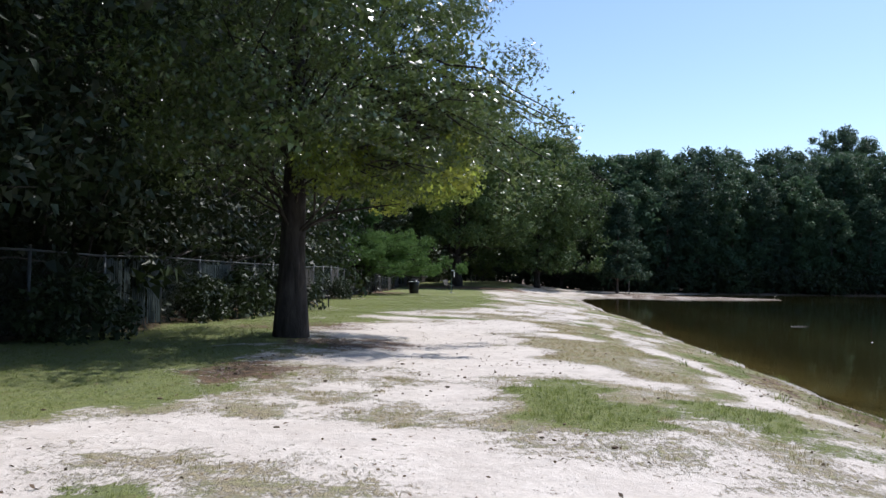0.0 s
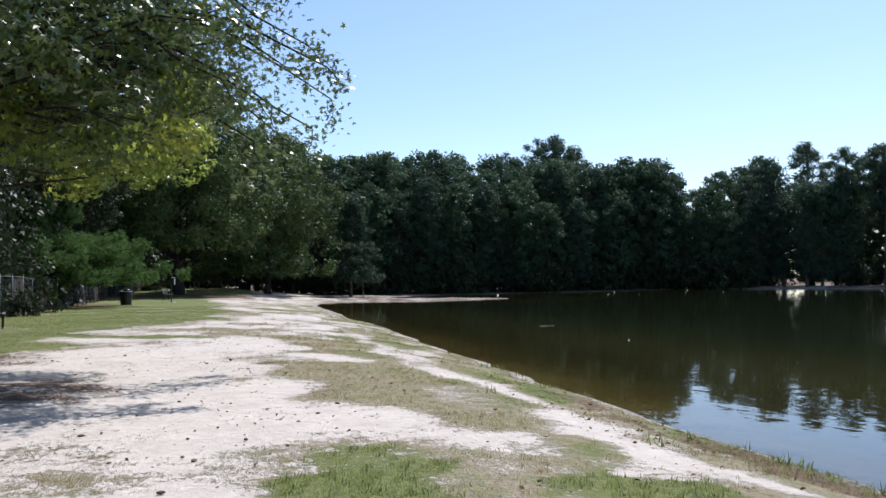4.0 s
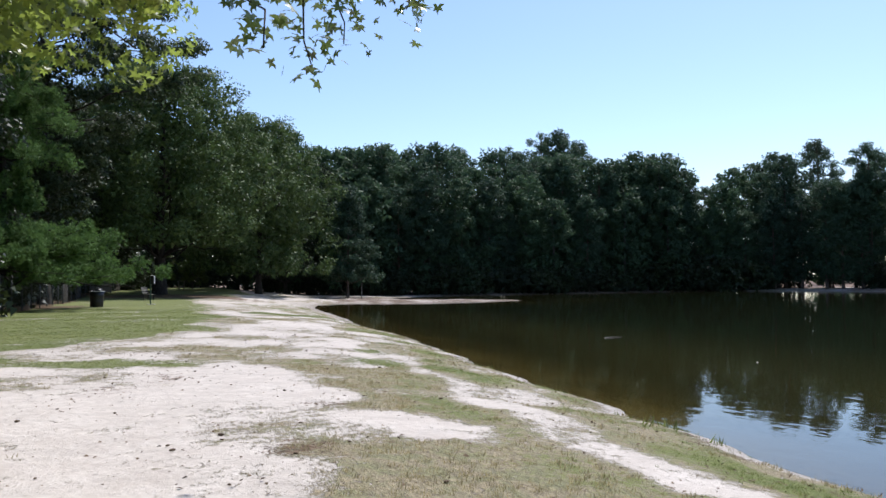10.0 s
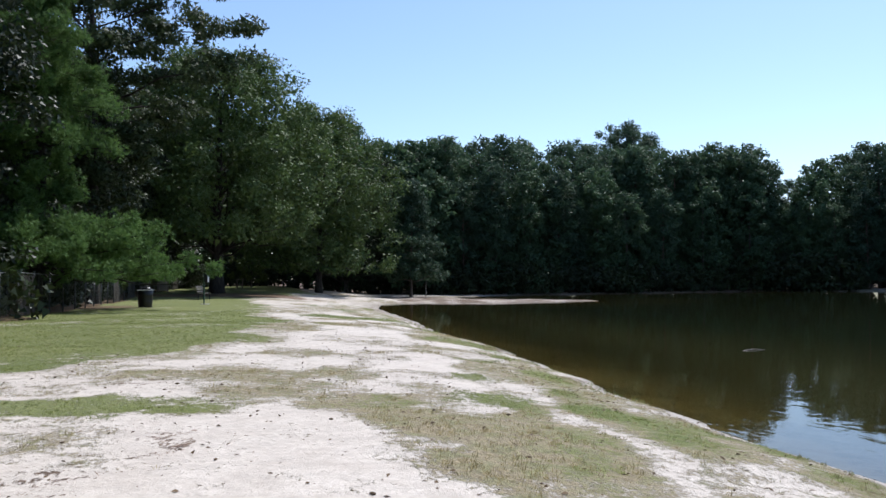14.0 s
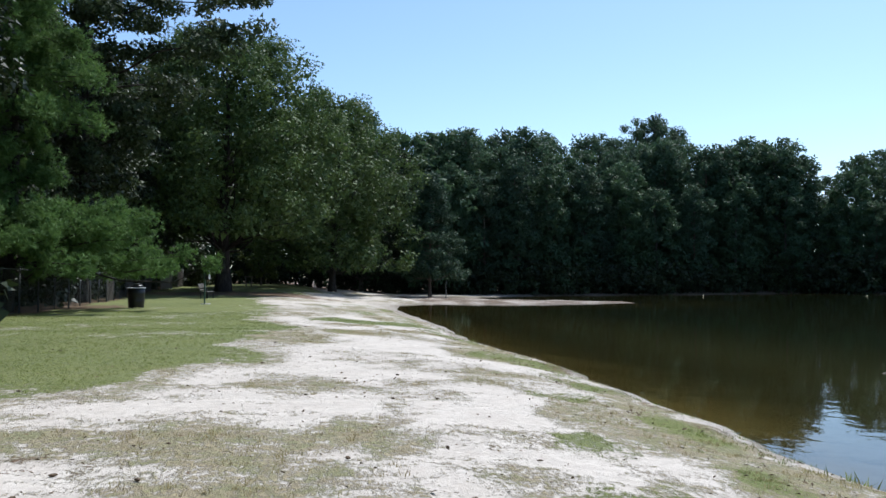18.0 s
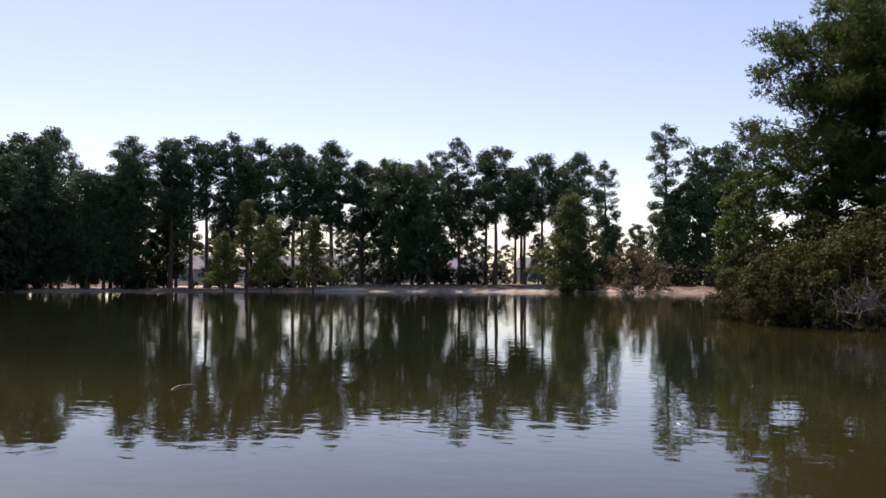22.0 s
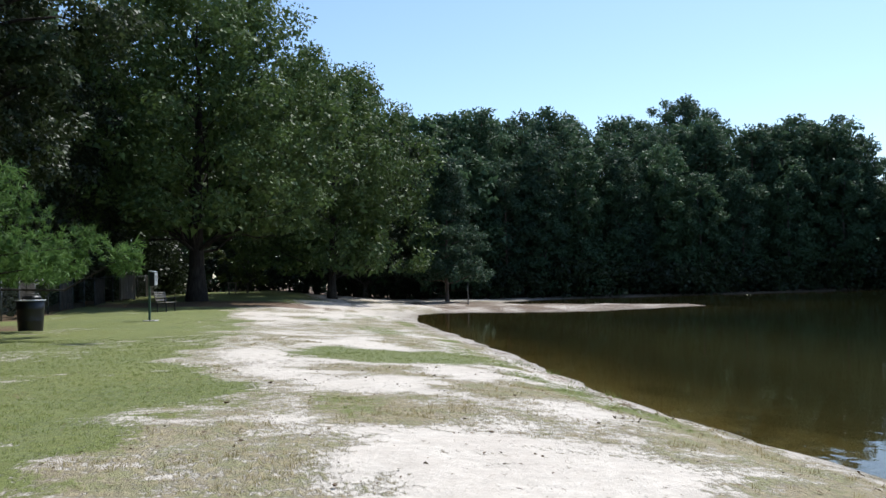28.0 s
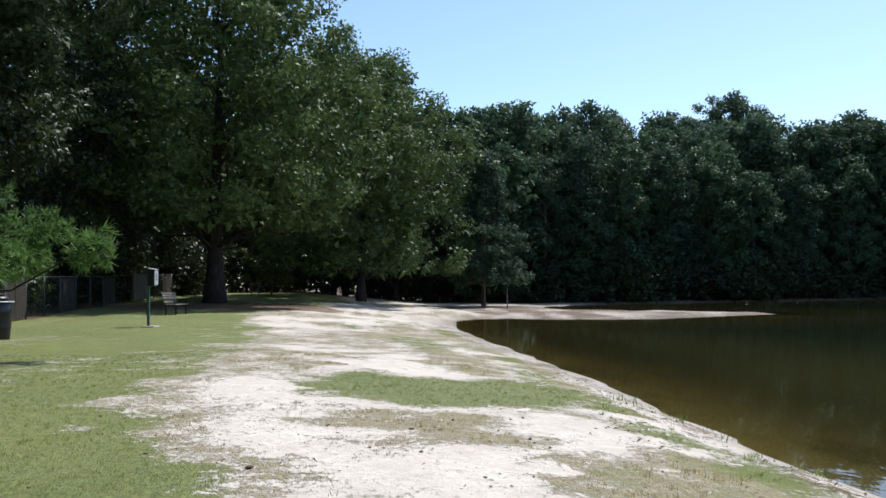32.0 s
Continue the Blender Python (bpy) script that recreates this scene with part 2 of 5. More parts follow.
LEAF_SHRUB = leaf_material("shrub_leaf", (0.030, 0.040, 0.012), (0.080, 0.088, 0.026), (0.085, 0.062, 0.032), 0.7, 0.28, 0.15)
LEAF_BANK = leaf_material("bank_leaf", (0.046, 0.068, 0.018), (0.115, 0.145, 0.038), None, 0.55, 0.3, 0.25)
LEAF_DRY = leaf_material("dry_leaf", (0.085, 0.072, 0.032), (0.185, 0.150, 0.070), None, 0.6, 0.25, 0.2)


# ---------------------------------------------------------------- mesh tools
def mesh_from(name, verts, faces, mat, smooth=False):
    me = bpy.data.meshes.new(name)
    me.from_pydata([tuple(v) for v in verts], [], [tuple(f) for f in faces])
    if mat:
        me.materials.append(mat)
    if smooth:
        me.shade_smooth()
    return me


def quick_mesh(name, verts, faces, mat):
    """verts (n,3) array; faces (m,k) array with one corner count."""
    me = bpy.data.meshes.new(name)
    k = faces.shape[1]
    me.vertices.add(len(verts))
    me.vertices.foreach_set("co", np.ascontiguousarray(verts, dtype=np.float32).ravel())
    me.loops.add(faces.size)
    me.loops.foreach_set("vertex_index", np.ascontiguousarray(faces, dtype=np.int32).ravel())
    me.polygons.add(len(faces))
    me.polygons.foreach_set("loop_start", np.arange(0, faces.size, k, dtype=np.int32))
    me.update(calc_edges=True)
    me.materials.append(mat)
    return me


def child(name, me, parent, label=""):
    ob = new(name, me)
    ob.parent = parent
    if label:
        ob["label"] = label
    return ob


def part(name, bm, mat, parent, label="", smooth=False):
    me = bpy.data.meshes.new(name)
    bm.to_mesh(me)
    bm.free()
    me.materials.append(mat)
    if smooth:
        me.shade_smooth()
    return child(name, me, parent, label)


def box(bm, size, at, turn=None, bevel=0.0):
    m = Matrix.Translation(at) @ (turn or Matrix()) @ Matrix.Diagonal((*size, 1))
    made = bmesh.ops.create_cube(bm, size=1, matrix=m)["verts"]
    if bevel:
        edges = list({e for v in made for e in v.link_edges})
        bmesh.ops.bevel(bm, geom=edges, offset=bevel, segments=2, affect="EDGES", profile=0.6)


def rod(bm, a, b, r, seg=8, r2=None):
    a, b = Vector(a), Vector(b)
    m = Matrix.Translation((a + b) / 2) @ (b - a).to_track_quat("Z", "Y").to_matrix().to_4x4()
    bmesh.ops.create_cone(bm, cap_ends=True, segments=seg, radius1=r, radius2=r if r2 is None else r2, depth=(b - a).length, matrix=m)


def tubes(paths, seg=6):
    """Tapered tubes: each path is (points (n,3), radii (n,)). Returns verts and quads."""
    vs, fs, base = [], [], 0
    ang = np.linspace(0, 2 * np.pi, seg, endpoint=False)
    for pts, rad in paths:
        pts, rad = np.asarray(pts, float), np.asarray(rad, float)
        tan = np.gradient(pts, axis=0)
        tan /= np.linalg.norm(tan, axis=1)[:, None] + 1e-9
        ref = np.where(np.abs(tan[:, 2:3]) > 0.9, [[1.0, 0, 0]], [[0, 0, 1.0]])
        u = np.cross(tan, ref)
        u /= np.linalg.norm(u, axis=1)[:, None] + 1e-9
        v = np.cross(tan, u)
        ring = pts[:, None] + rad[:, None, None] * (np.cos(ang)[None, :, None] * u[:, None] + np.sin(ang)[None, :, None] * v[:, None])
        vs.append(ring.reshape(-1, 3))
        n = len(pts)
        i = np.arange(n - 1)[:, None] * seg + np.arange(seg)[None]
        j = np.arange(n - 1)[:, None] * seg + (np.arange(seg)[None] + 1) % seg
        fs.append(base + np.stack([i, j, j + seg, i + seg], -1).reshape(-1, 4))
        base += n * seg
    return np.concatenate(vs), np.concatenate(fs)


RHOMB_V = np.array([(0, 0, 0), (0.5, 0.27, 0.07), (1, 0, 0), (0.5, -0.27, 0.07)])
RHOMB_F = np.array([(0, 3, 2, 1)])


def star_leaf():
    tips, notches = [], []
    for k in range(5):
        a = radians(-110 + 55 * k)
        tips.append((0.28 + 0.72 * math.cos(a) * (1 if k == 2 else 0.92), 0.72 * math.sin(a), -0.06))
    for k in range(6):
        a = radians(-137 + 55 * k)
        r = 0.36 if k not in (0, 5) else 0.34
        notches.append((0.28 + r * math.cos(a), r * math.sin(a), 0.03))
    v = [(0.28, 0, 0.05), *tips, *notches]
    f = [(0, 6 + k, 1 + k, 7 + k) for k in range(5)]
    return np.array(v), np.array(f)


def tuft_leaf(n=7, spread=0.9, width=0.05, seed=1):
    r = np.random.default_rng(seed)
    v, f = [], []
    for k in range(n):
        a, b = 2 * np.pi * k / n + r.uniform(-0.3, 0.3), r.uniform(0.25, spread)
        d = np.array([math.cos(b), math.sin(b) * math.cos(a), math.sin(b) * math.sin(a)]) * r.uniform(0.75, 1.05)
        s = np.cross(d, r.normal(size=3))
        s *= width / np.linalg.norm(s)
        v += [tuple(-s * 0.6), tuple(s * 0.6), tuple(d)]
        f.append((3 * k, 3 * k + 1, 3 * k + 2))
    return np.array(v), np.array(f)


def scatter(shape, at, ahead, size, r, nrm, wild=0.55):
    """Copies of a small leaf shape at points, pointing along 'ahead', their faces turned towards 'nrm' with some spread."""
    v, f = shape
    n = len(at)
    up = nrm / (np.linalg.norm(nrm, axis=1)[:, None] + 1e-9) + r.normal(size=(n, 3)) * wild
    up /= np.linalg.norm(up, axis=1)[:, None] + 1e-9
    side = np.cross(up, ahead)
    side /= np.linalg.norm(side, axis=1)[:, None] + 1e-9
    a = np.cross(side, up)
    basis = np.stack([a, side, up], 1) * np.asarray(size).reshape(-1, 1, 1)
    verts = at[:, None] + np.einsum("vk,nkj->nvj", v, basis)
    faces = f[None] + (np.arange(n) * len(v))[:, None, None]
    return verts.reshape(-1, 3), faces.reshape(-1, f.shape[1])


TRI = (np.array([(0, -0.36, 0), (0.05, 0.36, 0), (1, 0.0, 0.06)]), np.array([(0, 1, 2)]))
STARLEAF = star_leaf()
LOBED = (np.array([(0, -0.12, 0), (0.1, 0.12, 0), (1.0, 0.0, -0.05), (0.05, -0.1, 0), (0.35, 0.05, 0.03), (0.35, -0.62, -0.05), (0.35, -0.05, 0.03), (0.05, 0.1, 0), (0.35, 0.62, -0.05)]), np.array([(0, 2, 1), (3, 5, 4), (6, 8, 7)]))
TUFT = tuft_leaf(6, 1.05, 0.12)
LONG_TUFT = tuft_leaf(8, 0.85, 0.115, 3)


def bent(a, b, r, sag=0.0, n=5, wob=0.12):
    """A limb from a to b with some crookedness."""
    a, b = np.asarray(a, float), np.asarray(b, float)
    s = np.linspace(0, 1, n)[:, None]
    p = a + (b - a) * s
    span = np.linalg.norm(b - a)
    p += r.normal(size=(n, 3)) * wob * span * 0.35 * np.sin(np.pi * s)
    p[:, 2] += (sag * span * np.sin(np.pi * s))[:, 0]
    return p


def tree(name, pos, label, wood, bark, foliage, leaf, category="tree", group="", seg=7):
    """An Empty at the base with trunk and crown."""
    ob = new(name)
    ob.location = pos
    tagged(ob, label, category, group)
    v, f = tubes(wood, seg)
    tr = quick_mesh(name + "_trunk", v, f, bark)
    tr.shade_smooth()
    child("trunk", tr, ob)
    child("crown", quick_mesh(name + "_crown", *foliage, leaf), ob)
    return ob


class Foliage:
    """Gathers leaf clumps of one crown."""

    def __init__(self, seed):
        self.r = np.random.default_rng(seed)
        self.at, self.ahead, self.nrm, self.size = [], [], [], []

    def clump(self, mid, radius, n, leaf, flat=0.72, droop=0.2, core=0.2):
        r = self.r
        p = r.normal(size=(n, 3))
        p /= np.linalg.norm(p, axis=1)[:, None]
        lump = 1 + 0.22 * np.sin(p[:, 0] * 3.1 + mid[0] * 7) * np.cos(p[:, 2] * 2.7 + mid[2] * 5)
        q = p * (radius * lump * (0.62 + 0.42 * r.random(n)))[:, None] * np.array([1.12, 1.12, flat])
        self.at.append(np.asarray(mid) + q)
        self.nrm.append(p + np.array([0, 0, 0.45]))
        self.ahead.append(p + r.normal(size=(n, 3)) * 0.8 - np.array([0, 0, droop]))
        self.size.append(leaf * r.uniform(0.65, 1.25, n))
        m = int(n * core)
        if m:
            p = r.normal(size=(m, 3))
            p /= np.linalg.norm(p, axis=1)[:, None]
            self.at.append(np.asarray(mid) + p * radius * (0.25 + 0.4 * r.random((m, 1))) * np.array([1.1, 1.1, flat]))
            self.nrm.append(p + np.array([0, 0, 0.3]))
            self.ahead.append(r.normal(size=(m, 3)))
            self.size.append(np.full(m, min(radius * 0.7, leaf * 1.9)))

    def core(self, mid, radius, n, leaf):
        """Large shaded leaves inside a clump, which close it."""
        r = self.r
        p = r.normal(size=(n, 3))
        p *= (radius * r.random(n) ** 0.4 / np.linalg.norm(p, axis=1))[:, None]
        self.at.append(np.asarray(mid) + p)
        self.nrm.append(r.normal(size=(n, 3)))
        self.ahead.append(r.normal(size=(n, 3)))
        self.size.append(leaf * r.uniform(0.7, 1.1, n))

    def lobe(self, mid, radius, n, leaf, out, core=0.1, parts=6, flat=0.8):
        """A bulge of the crown: small clumps over its outer, upper side and a closed heart."""
        r = self.r
        out = np.asarray(out, float) / (np.linalg.norm(out) + 1e-9)
        for k in range(parts):
            d = r.normal(size=3) + out * 0.8 + np.array([0, 0, 0.55])
            d /= np.linalg.norm(d)
            self.clump(np.asarray(mid) + d * radius * 0.62 * np.array([1, 1, flat]), radius * 0.46 * r.uniform(0.7, 1.2), max(4, n // parts), leaf, flat, 0.3, 0.0)
        if core:
            self.core(mid, radius * 0.5, max(4, int(n * core)), min(radius * 0.5, leaf * (1.5 if leaf < 0.25 else 2.3)))

    def spray(self, pts, leaf):
        n = len(pts)
        self.at.append(np.asarray(pts))
        self.nrm.append(self.r.normal(size=(n, 3)) * 0.5 + np.array([0, 0, 1]))
        self.ahead.append(self.r.normal(size=(n, 3)) - np.array([0, 0, 0.7]))
        self.size.append(leaf * self.r.uniform(0.65, 1.2, n))

    def mesh(self, shape, low=None, wild=0.5):
        at, ahead, nrm, size = (np.concatenate(v) for v in (self.at, self.ahead, self.nrm, self.size))
        if low is not None:
            k = at[:, 2] > (low(at) if callable(low) else low)
            at, ahead, nrm, size = at[k], ahead[k], nrm[k], size[k]
        return scatter(shape, at, ahead, size, self.r, nrm, wild)


def pine_parts(seed, height, clear, reach, cone=False, limbs=26, per=150, leaf=0.26, shape=None, droop=0.0, trunk=0.26, lean=0.02, puff=0.8, core=0.08, low=None, stubs=5, flat=0.6):
    """Loblolly pine: bare lower trunk with dead stubs, limbs that end in separate pads of needle clumps. clear: bare share of the height; reach: longest limb."""
    fol = Foliage(seed)
    r = fol.r
    s = np.linspace(0, 1, 9)
    off = np.cumsum(r.normal(size=(9, 2)) * lean * height * 0.12, axis=0)
    top = height - 0.7 * puff
    spine = np.column_stack([off[:, 0], off[:, 1], s * top])
    wood = [(spine, trunk * (1 - 0.80 * s) * (1 + 0.35 * np.exp(-s * 30)))]

    def on_trunk(h):
        return np.array([np.interp(h, s, spine[:, 0]), np.interp(h, s, spine[:, 1]), h * top])

    def pad(mid, size):
        n = max(6, int(per * (size / puff) ** 2))
        fol.clump(mid, size, n, leaf, flat, -0.1, 0.0)
        if core:
            fol.core(mid, size * 0.42, max(3, int(n * core)), size * 0.6)

    for k in range(limbs):
        q = (k + r.random()) / limbs
        a = k * 2.4 + r.uniform(-0.6, 0.6)
        wide = (1 - q) ** 0.8 + 0.08 if cone else 0.62 + 0.38 * math.sin(math.pi * min(1, 1.25 * q)) if q < 0.7 else math.sqrt(max(0.06, 1 - ((q - 0.62) / 0.40) ** 2))
        length = reach * wide * r.uniform(0.4, 1.1)
        root = on_trunk(clear + (0.97 - clear) * q)
        tip = root + np.array([math.cos(a) * length, math.sin(a) * length, (0.12 + 0.35 * q - droop + r.uniform(-0.1, 0.1)) * length])
        if low is None or tip[2] > low:
            wood.append((bent(root, tip, r, 0.05, 5), np.linspace(trunk * 0.30 * (1.15 - q), 0.015, 5)))
        count = 2 + int(length * 1.1 / puff)
        for j in range(count):
            c = 1.02 - 0.62 * j / count
            mid = root + (tip - root) * c + r.normal(size=3) * np.array([0.16, 0.16, 0.05]) * length * (0.5 + j / count)
            pad(mid + np.array([0, 0, 0.12]), puff * r.uniform(0.55, 1.1) * (1 - 0.2 * j / count))
    for k in range(3):
        pad(on_trunk(1.0) + r.normal(size=3) * np.array([0.45, 0.45, 0.15]) * puff, puff * r.uniform(0.6, 0.85))
    for k in range(stubs):
        root, a = on_trunk(clear * r.uniform(0.35, 1.0)), r.uniform(0, 6.28)
        wood.append((bent(root, root + np.array([math.cos(a), math.sin(a), r.uniform(-0.3, 0.2)]) * r.uniform(0.5, 1.6), r, 0, 4), np.linspace(0.035, 0.012, 4)))
    return wood, fol.mesh(shape or TRI, low)


def broad_parts(seed, height, clear, reach, clumps=70, per=60, leaf=0.45, shape=None, trunk=0.3, round_top=0.55, puff=1.0, low=None, flare=0.4, core=0.1, dome=0.5, limb=0.22, thin=1):
    """Broadleaf tree: forking limbs, crown of lobes on an uneven dome."""
    fol = Foliage(seed)
    r = fol.r
    s = np.linspace(0, 1, 10)
    off = np.cumsum(r.normal(size=(10, 2)) * 0.012 * height, axis=0) * s[:, None]
    spine = np.column_stack([off[:, 0], off[:, 1], s * height * 0.9])
    wood = [(spine, trunk * (1 - 0.9 * s) * (1 + flare * np.exp(-s * 40)))]
    mid_h = clear + (1 - clear) * (1 - round_top)
    for k in range(clumps):
        a = k * 2.39996 + r.uniform(-0.5, 0.5)
        h = clear + (0.97 - clear) * ((k + r.random()) / clumps) ** 0.9
        t = (h - mid_h) / (1 - mid_h) if h > mid_h else (mid_h - h) / max(0.01, mid_h - clear) * dome
        edge = reach * math.sqrt(max(0.03, 1 - t * t))
        length = edge * (1 - 0.75 * r.random() ** 2) * r.uniform(0.8, 1.05)
        tip = np.array([math.cos(a) * length, math.sin(a) * length, h * height])
        hb = float(np.clip(h - 0.30 * length / reach, clear * 0.85, 0.93))
        root = np.array([np.interp(hb / 0.93, s, spine[:, 0]), np.interp(hb / 0.93, s, spine[:, 1]), hb * height * 0.9])
        if k % thin == 0:
            wood.append((bent(root, tip, r, 0.08, 6, 0.18), np.linspace(trunk * limb * (1.15 - h), 0.01, 6)))
        size = puff * (0.14 + 0.08 * r.random()) * (reach + 1.6)
        fol.lobe(tip, size, per, leaf, (math.cos(a), math.sin(a), 0.3), core)
        if length > 0.5 * reach and core:
            fol.core(root + (tip - root) * 0.55, size * 0.6, max(3, int(per * core)), min(size * 0.6, leaf * (1.6 if leaf < 0.25 else 2.5)))
    return wood, fol.mesh(shape or TRI, low)


# ---------------------------------------------------------------- ground and lake
LAKE = [(7.0, -60), (7.1, 5), (7.25, 16), (7.5, 21), (7.8, 27), (8.5, 35), (8.9, 40), (9.25, 43.8), (9.1, 48), (9.4, 54), (10.2, 60),
        (10.6, 67), (11.6, 79), (13.2, 86), (15.5, 89.5), (19, 86.8), (24, 85.5), (30, 87), (34.5, 89.6), (31, 96), (25, 104), (28, 113),
        (36, 117), (46, 118), (60, 119), (72, 121), (80, 118), (85, 108), (88, 99), (92, 92), (97, 83), (101, 73), (103, 62), (103, 50),
        (103, 41), (104, 34), (106, 26), (106, 5), (95, -12), (66, -14), (54, -4), (52, 16), (49, 26), (45.6, 29.4), (41.2, 28.3), (38.2, 25.9), (36.9, 20),
        (35, 0), (30, -40), (20, -62)]


def smooth_loop(pts, step=1.0):
    p = np.array(pts, float)
    out = []
    n = len(p)
    for i in range(n):
        a, b, c, d = p[i - 1], p[i], p[(i + 1) % n], p[(i + 2) % n]
        m = max(2, int(np.linalg.norm(c - b) / step))
        for t in np.linspace(0, 1, m, endpoint=False):
            out.append(0.5 * (2 * b + (c - a) * t + (2 * a - 5 * b + 4 * c - d) * t * t + (3 * b - a - 3 * c + d) * t ** 3))
    return np.array(out)


SHORE = smooth_loop(LAKE, 0.8)
_n = np.roll(SHORE, -1, 0) - np.roll(SHORE, 1, 0)
_n = np.column_stack([_n[:, 1], -_n[:, 0]]) / (np.linalg.norm(_n, axis=1)[:, None] + 1e-9)
_w = np.array([noise.noise((x * 0.55, y * 0.55, 3.1)) * 0.28 + noise.noise((x * 1.7, y * 1.7, 8.4)) * 0.12 for x, y in SHORE])
SHORE = SHORE + _n * _w[:, None]


def lake_distance(x, y):
    """Signed metres to the waterline: positive on land."""
    x, y = np.asarray(x, float).ravel(), np.asarray(y, float).ravel()
    best = np.full(len(x), 1e9)
    inside = np.zeros(len(x), bool)
    for (ax, ay), (bx, by) in zip(SHORE, np.roll(SHORE, -1, 0)):
        dx, dy = bx - ax, by - ay
        t = np.clip(((x - ax) * dx + (y - ay) * dy) / (dx * dx + dy * dy + 1e-12), 0, 1)
        np.minimum(best, (x - ax - t * dx) ** 2 + (y - ay - t * dy) ** 2, out=best)
        if ay != by:
            hit = ((ay > y) != (by > y)) & (x < (bx - ax) * (y - ay) / (by - ay) + ax)
            inside ^= hit
    return np.where(inside, -1, 1) * np.sqrt(best)


def wave_noise(x, y, scale, seed):
    """Cheap smooth value noise on arrays."""
    r = np.random.default_rng(seed)
    tab = r.random((64, 64))
    u, v = np.asarray(x) * scale, np.asarray(y) * scale
    i, j = np.floor(u).astype(int), np.floor(v).astype(int)
    fu, fv = u - i, v - j
    fu, fv = fu * fu * (3 - 2 * fu), fv * fv * (3 - 2 * fv)
    a, b = tab[i % 64, j % 64], tab[(i + 1) % 64, j % 64]
    c, d = tab[i % 64, (j + 1) % 64], tab[(i + 1) % 64, (j + 1) % 64]
    return (a * (1 - fu) + b * fu) * (1 - fv) + (c * (1 - fu) + d * fu) * fv


def step01(v, a, b):
    t = np.clip((v - a) / (b - a), 0, 1)
    return t * t * (3 - 2 * t)


def heights(x, y, d=None):
    x, y = np.asarray(x, float).ravel(), np.asarray(y, float).ravel()
    d = lake_distance(x, y) if d is None else d
    spit = step01(x, 15, 17) * (1 - step01(x, 36, 38)) * step01(y, 83, 85) * (1 - step01(y, 106, 112))
    land = WATER + (0.82 - 0.52 * step01(y, 76, 90) * step01(x, 4, 11)) * (1 - np.exp(-np.maximum(d, 0) / (2.6 + 2.6 * step01(y, 48, 72) * (1 - step01(x, 25, 30)))))
    land = land * (1 - spit) + spit * (WATER + 0.13 * (1 - np.exp(-np.maximum(d, 0) / 1.2)))
    land += 0.75 * step01(y, 72, 128) * step01(d, 3, 16) * (1 - step01(x, 7, 20)) * (1 - spit)
    land += (1 - spit) * (wave_noise(x, y, 0.33, 3) - 0.5) * 0.10 * step01(d, 0.5, 3) + (wave_noise(x, y, 1.3, 4) - 0.5) * 0.045 * step01(d, 0.2, 1.5)
    land += (wave_noise(x, y, 4.1, 5) - 0.5) * (0.018 + 0.05 * (1 - step01(d, 1.0, 2.2))) * step01(d, 0.1, 0.7)
    bed = WATER - 0.10 * np.maximum(-d, 0) - 0.02
    return np.where(d > 0, land, np.maximum(bed, WATER - 1.6))


def ground_z(x, y):
    return float(heights([x], [y])[0])


LAWN_Y = [0, 9, 11, 12, 16, 22, 27, 30, 33, 35, 37, 39, 41, 44, 47, 50, 53, 55, 60, 66, 73, 80, 87, 95, 115, 125]
LAWN_X = [-6, -5, -3.2, -2.3, -2.1, -2.5, -1.8, -2.2, -1.9, -1.0, 0.6, 1.9, 2.7, 2.6, 2.9, 3.4, 2.1, 2.2, 3.0, 3.4, 2.8, 2.4, 3.0, 7.0, 9.0, 9.0]
# centre x, y, radius x, y, strength: green patches, dry patches, leaf litter with the oak's shade, bare sand
GREEN = [(2.1, 13.1, 0.64, 1.75, 1.15), (2.5, 12.4, 0.42, 1.2, 1.0), (3.8, 12.8, 0.9, 0.9, 0.9), (4.9, 11.4, 1.0, 0.7, 0.6), (-1.3, 8.6, 0.4, 0.35, 0.9), (0.0, 30.2, 1.5, 0.8, 0.75), (5.7, 54.6, 1.6, 1.5, 0.95), (7.4, 55.2, 1.0, 1.3, 0.85),
         (7.4, 42.4, 0.9, 1.1, 0.62), (-0.9, 7.8, 0.5, 0.4, 0.8), (8.3, 50, 0.6, 3, 0.6), (8.3, 56, 0.6, 4, 0.5), (5.4, 32.8, 0.5, 0.8, 0.75), (4.8, 30.2, 0.6, 0.9, 0.65), (6.3, 36.4, 0.6, 0.8, 0.6),
         (7.6, 66, 1.0, 3.0, 0.6), (6.6, 74, 1.2, 2.6, 0.5), (9.0, 80, 1.4, 3.0, 0.5), (2.0, 103, 7, 6, 0.9), (4.5, 47.4, 0.5, 1.0, 0.55), (3.2, 30.0, 0.6, 0.8, 0.5), (7.6, 38.8, 0.7, 1.6, 0.6)]
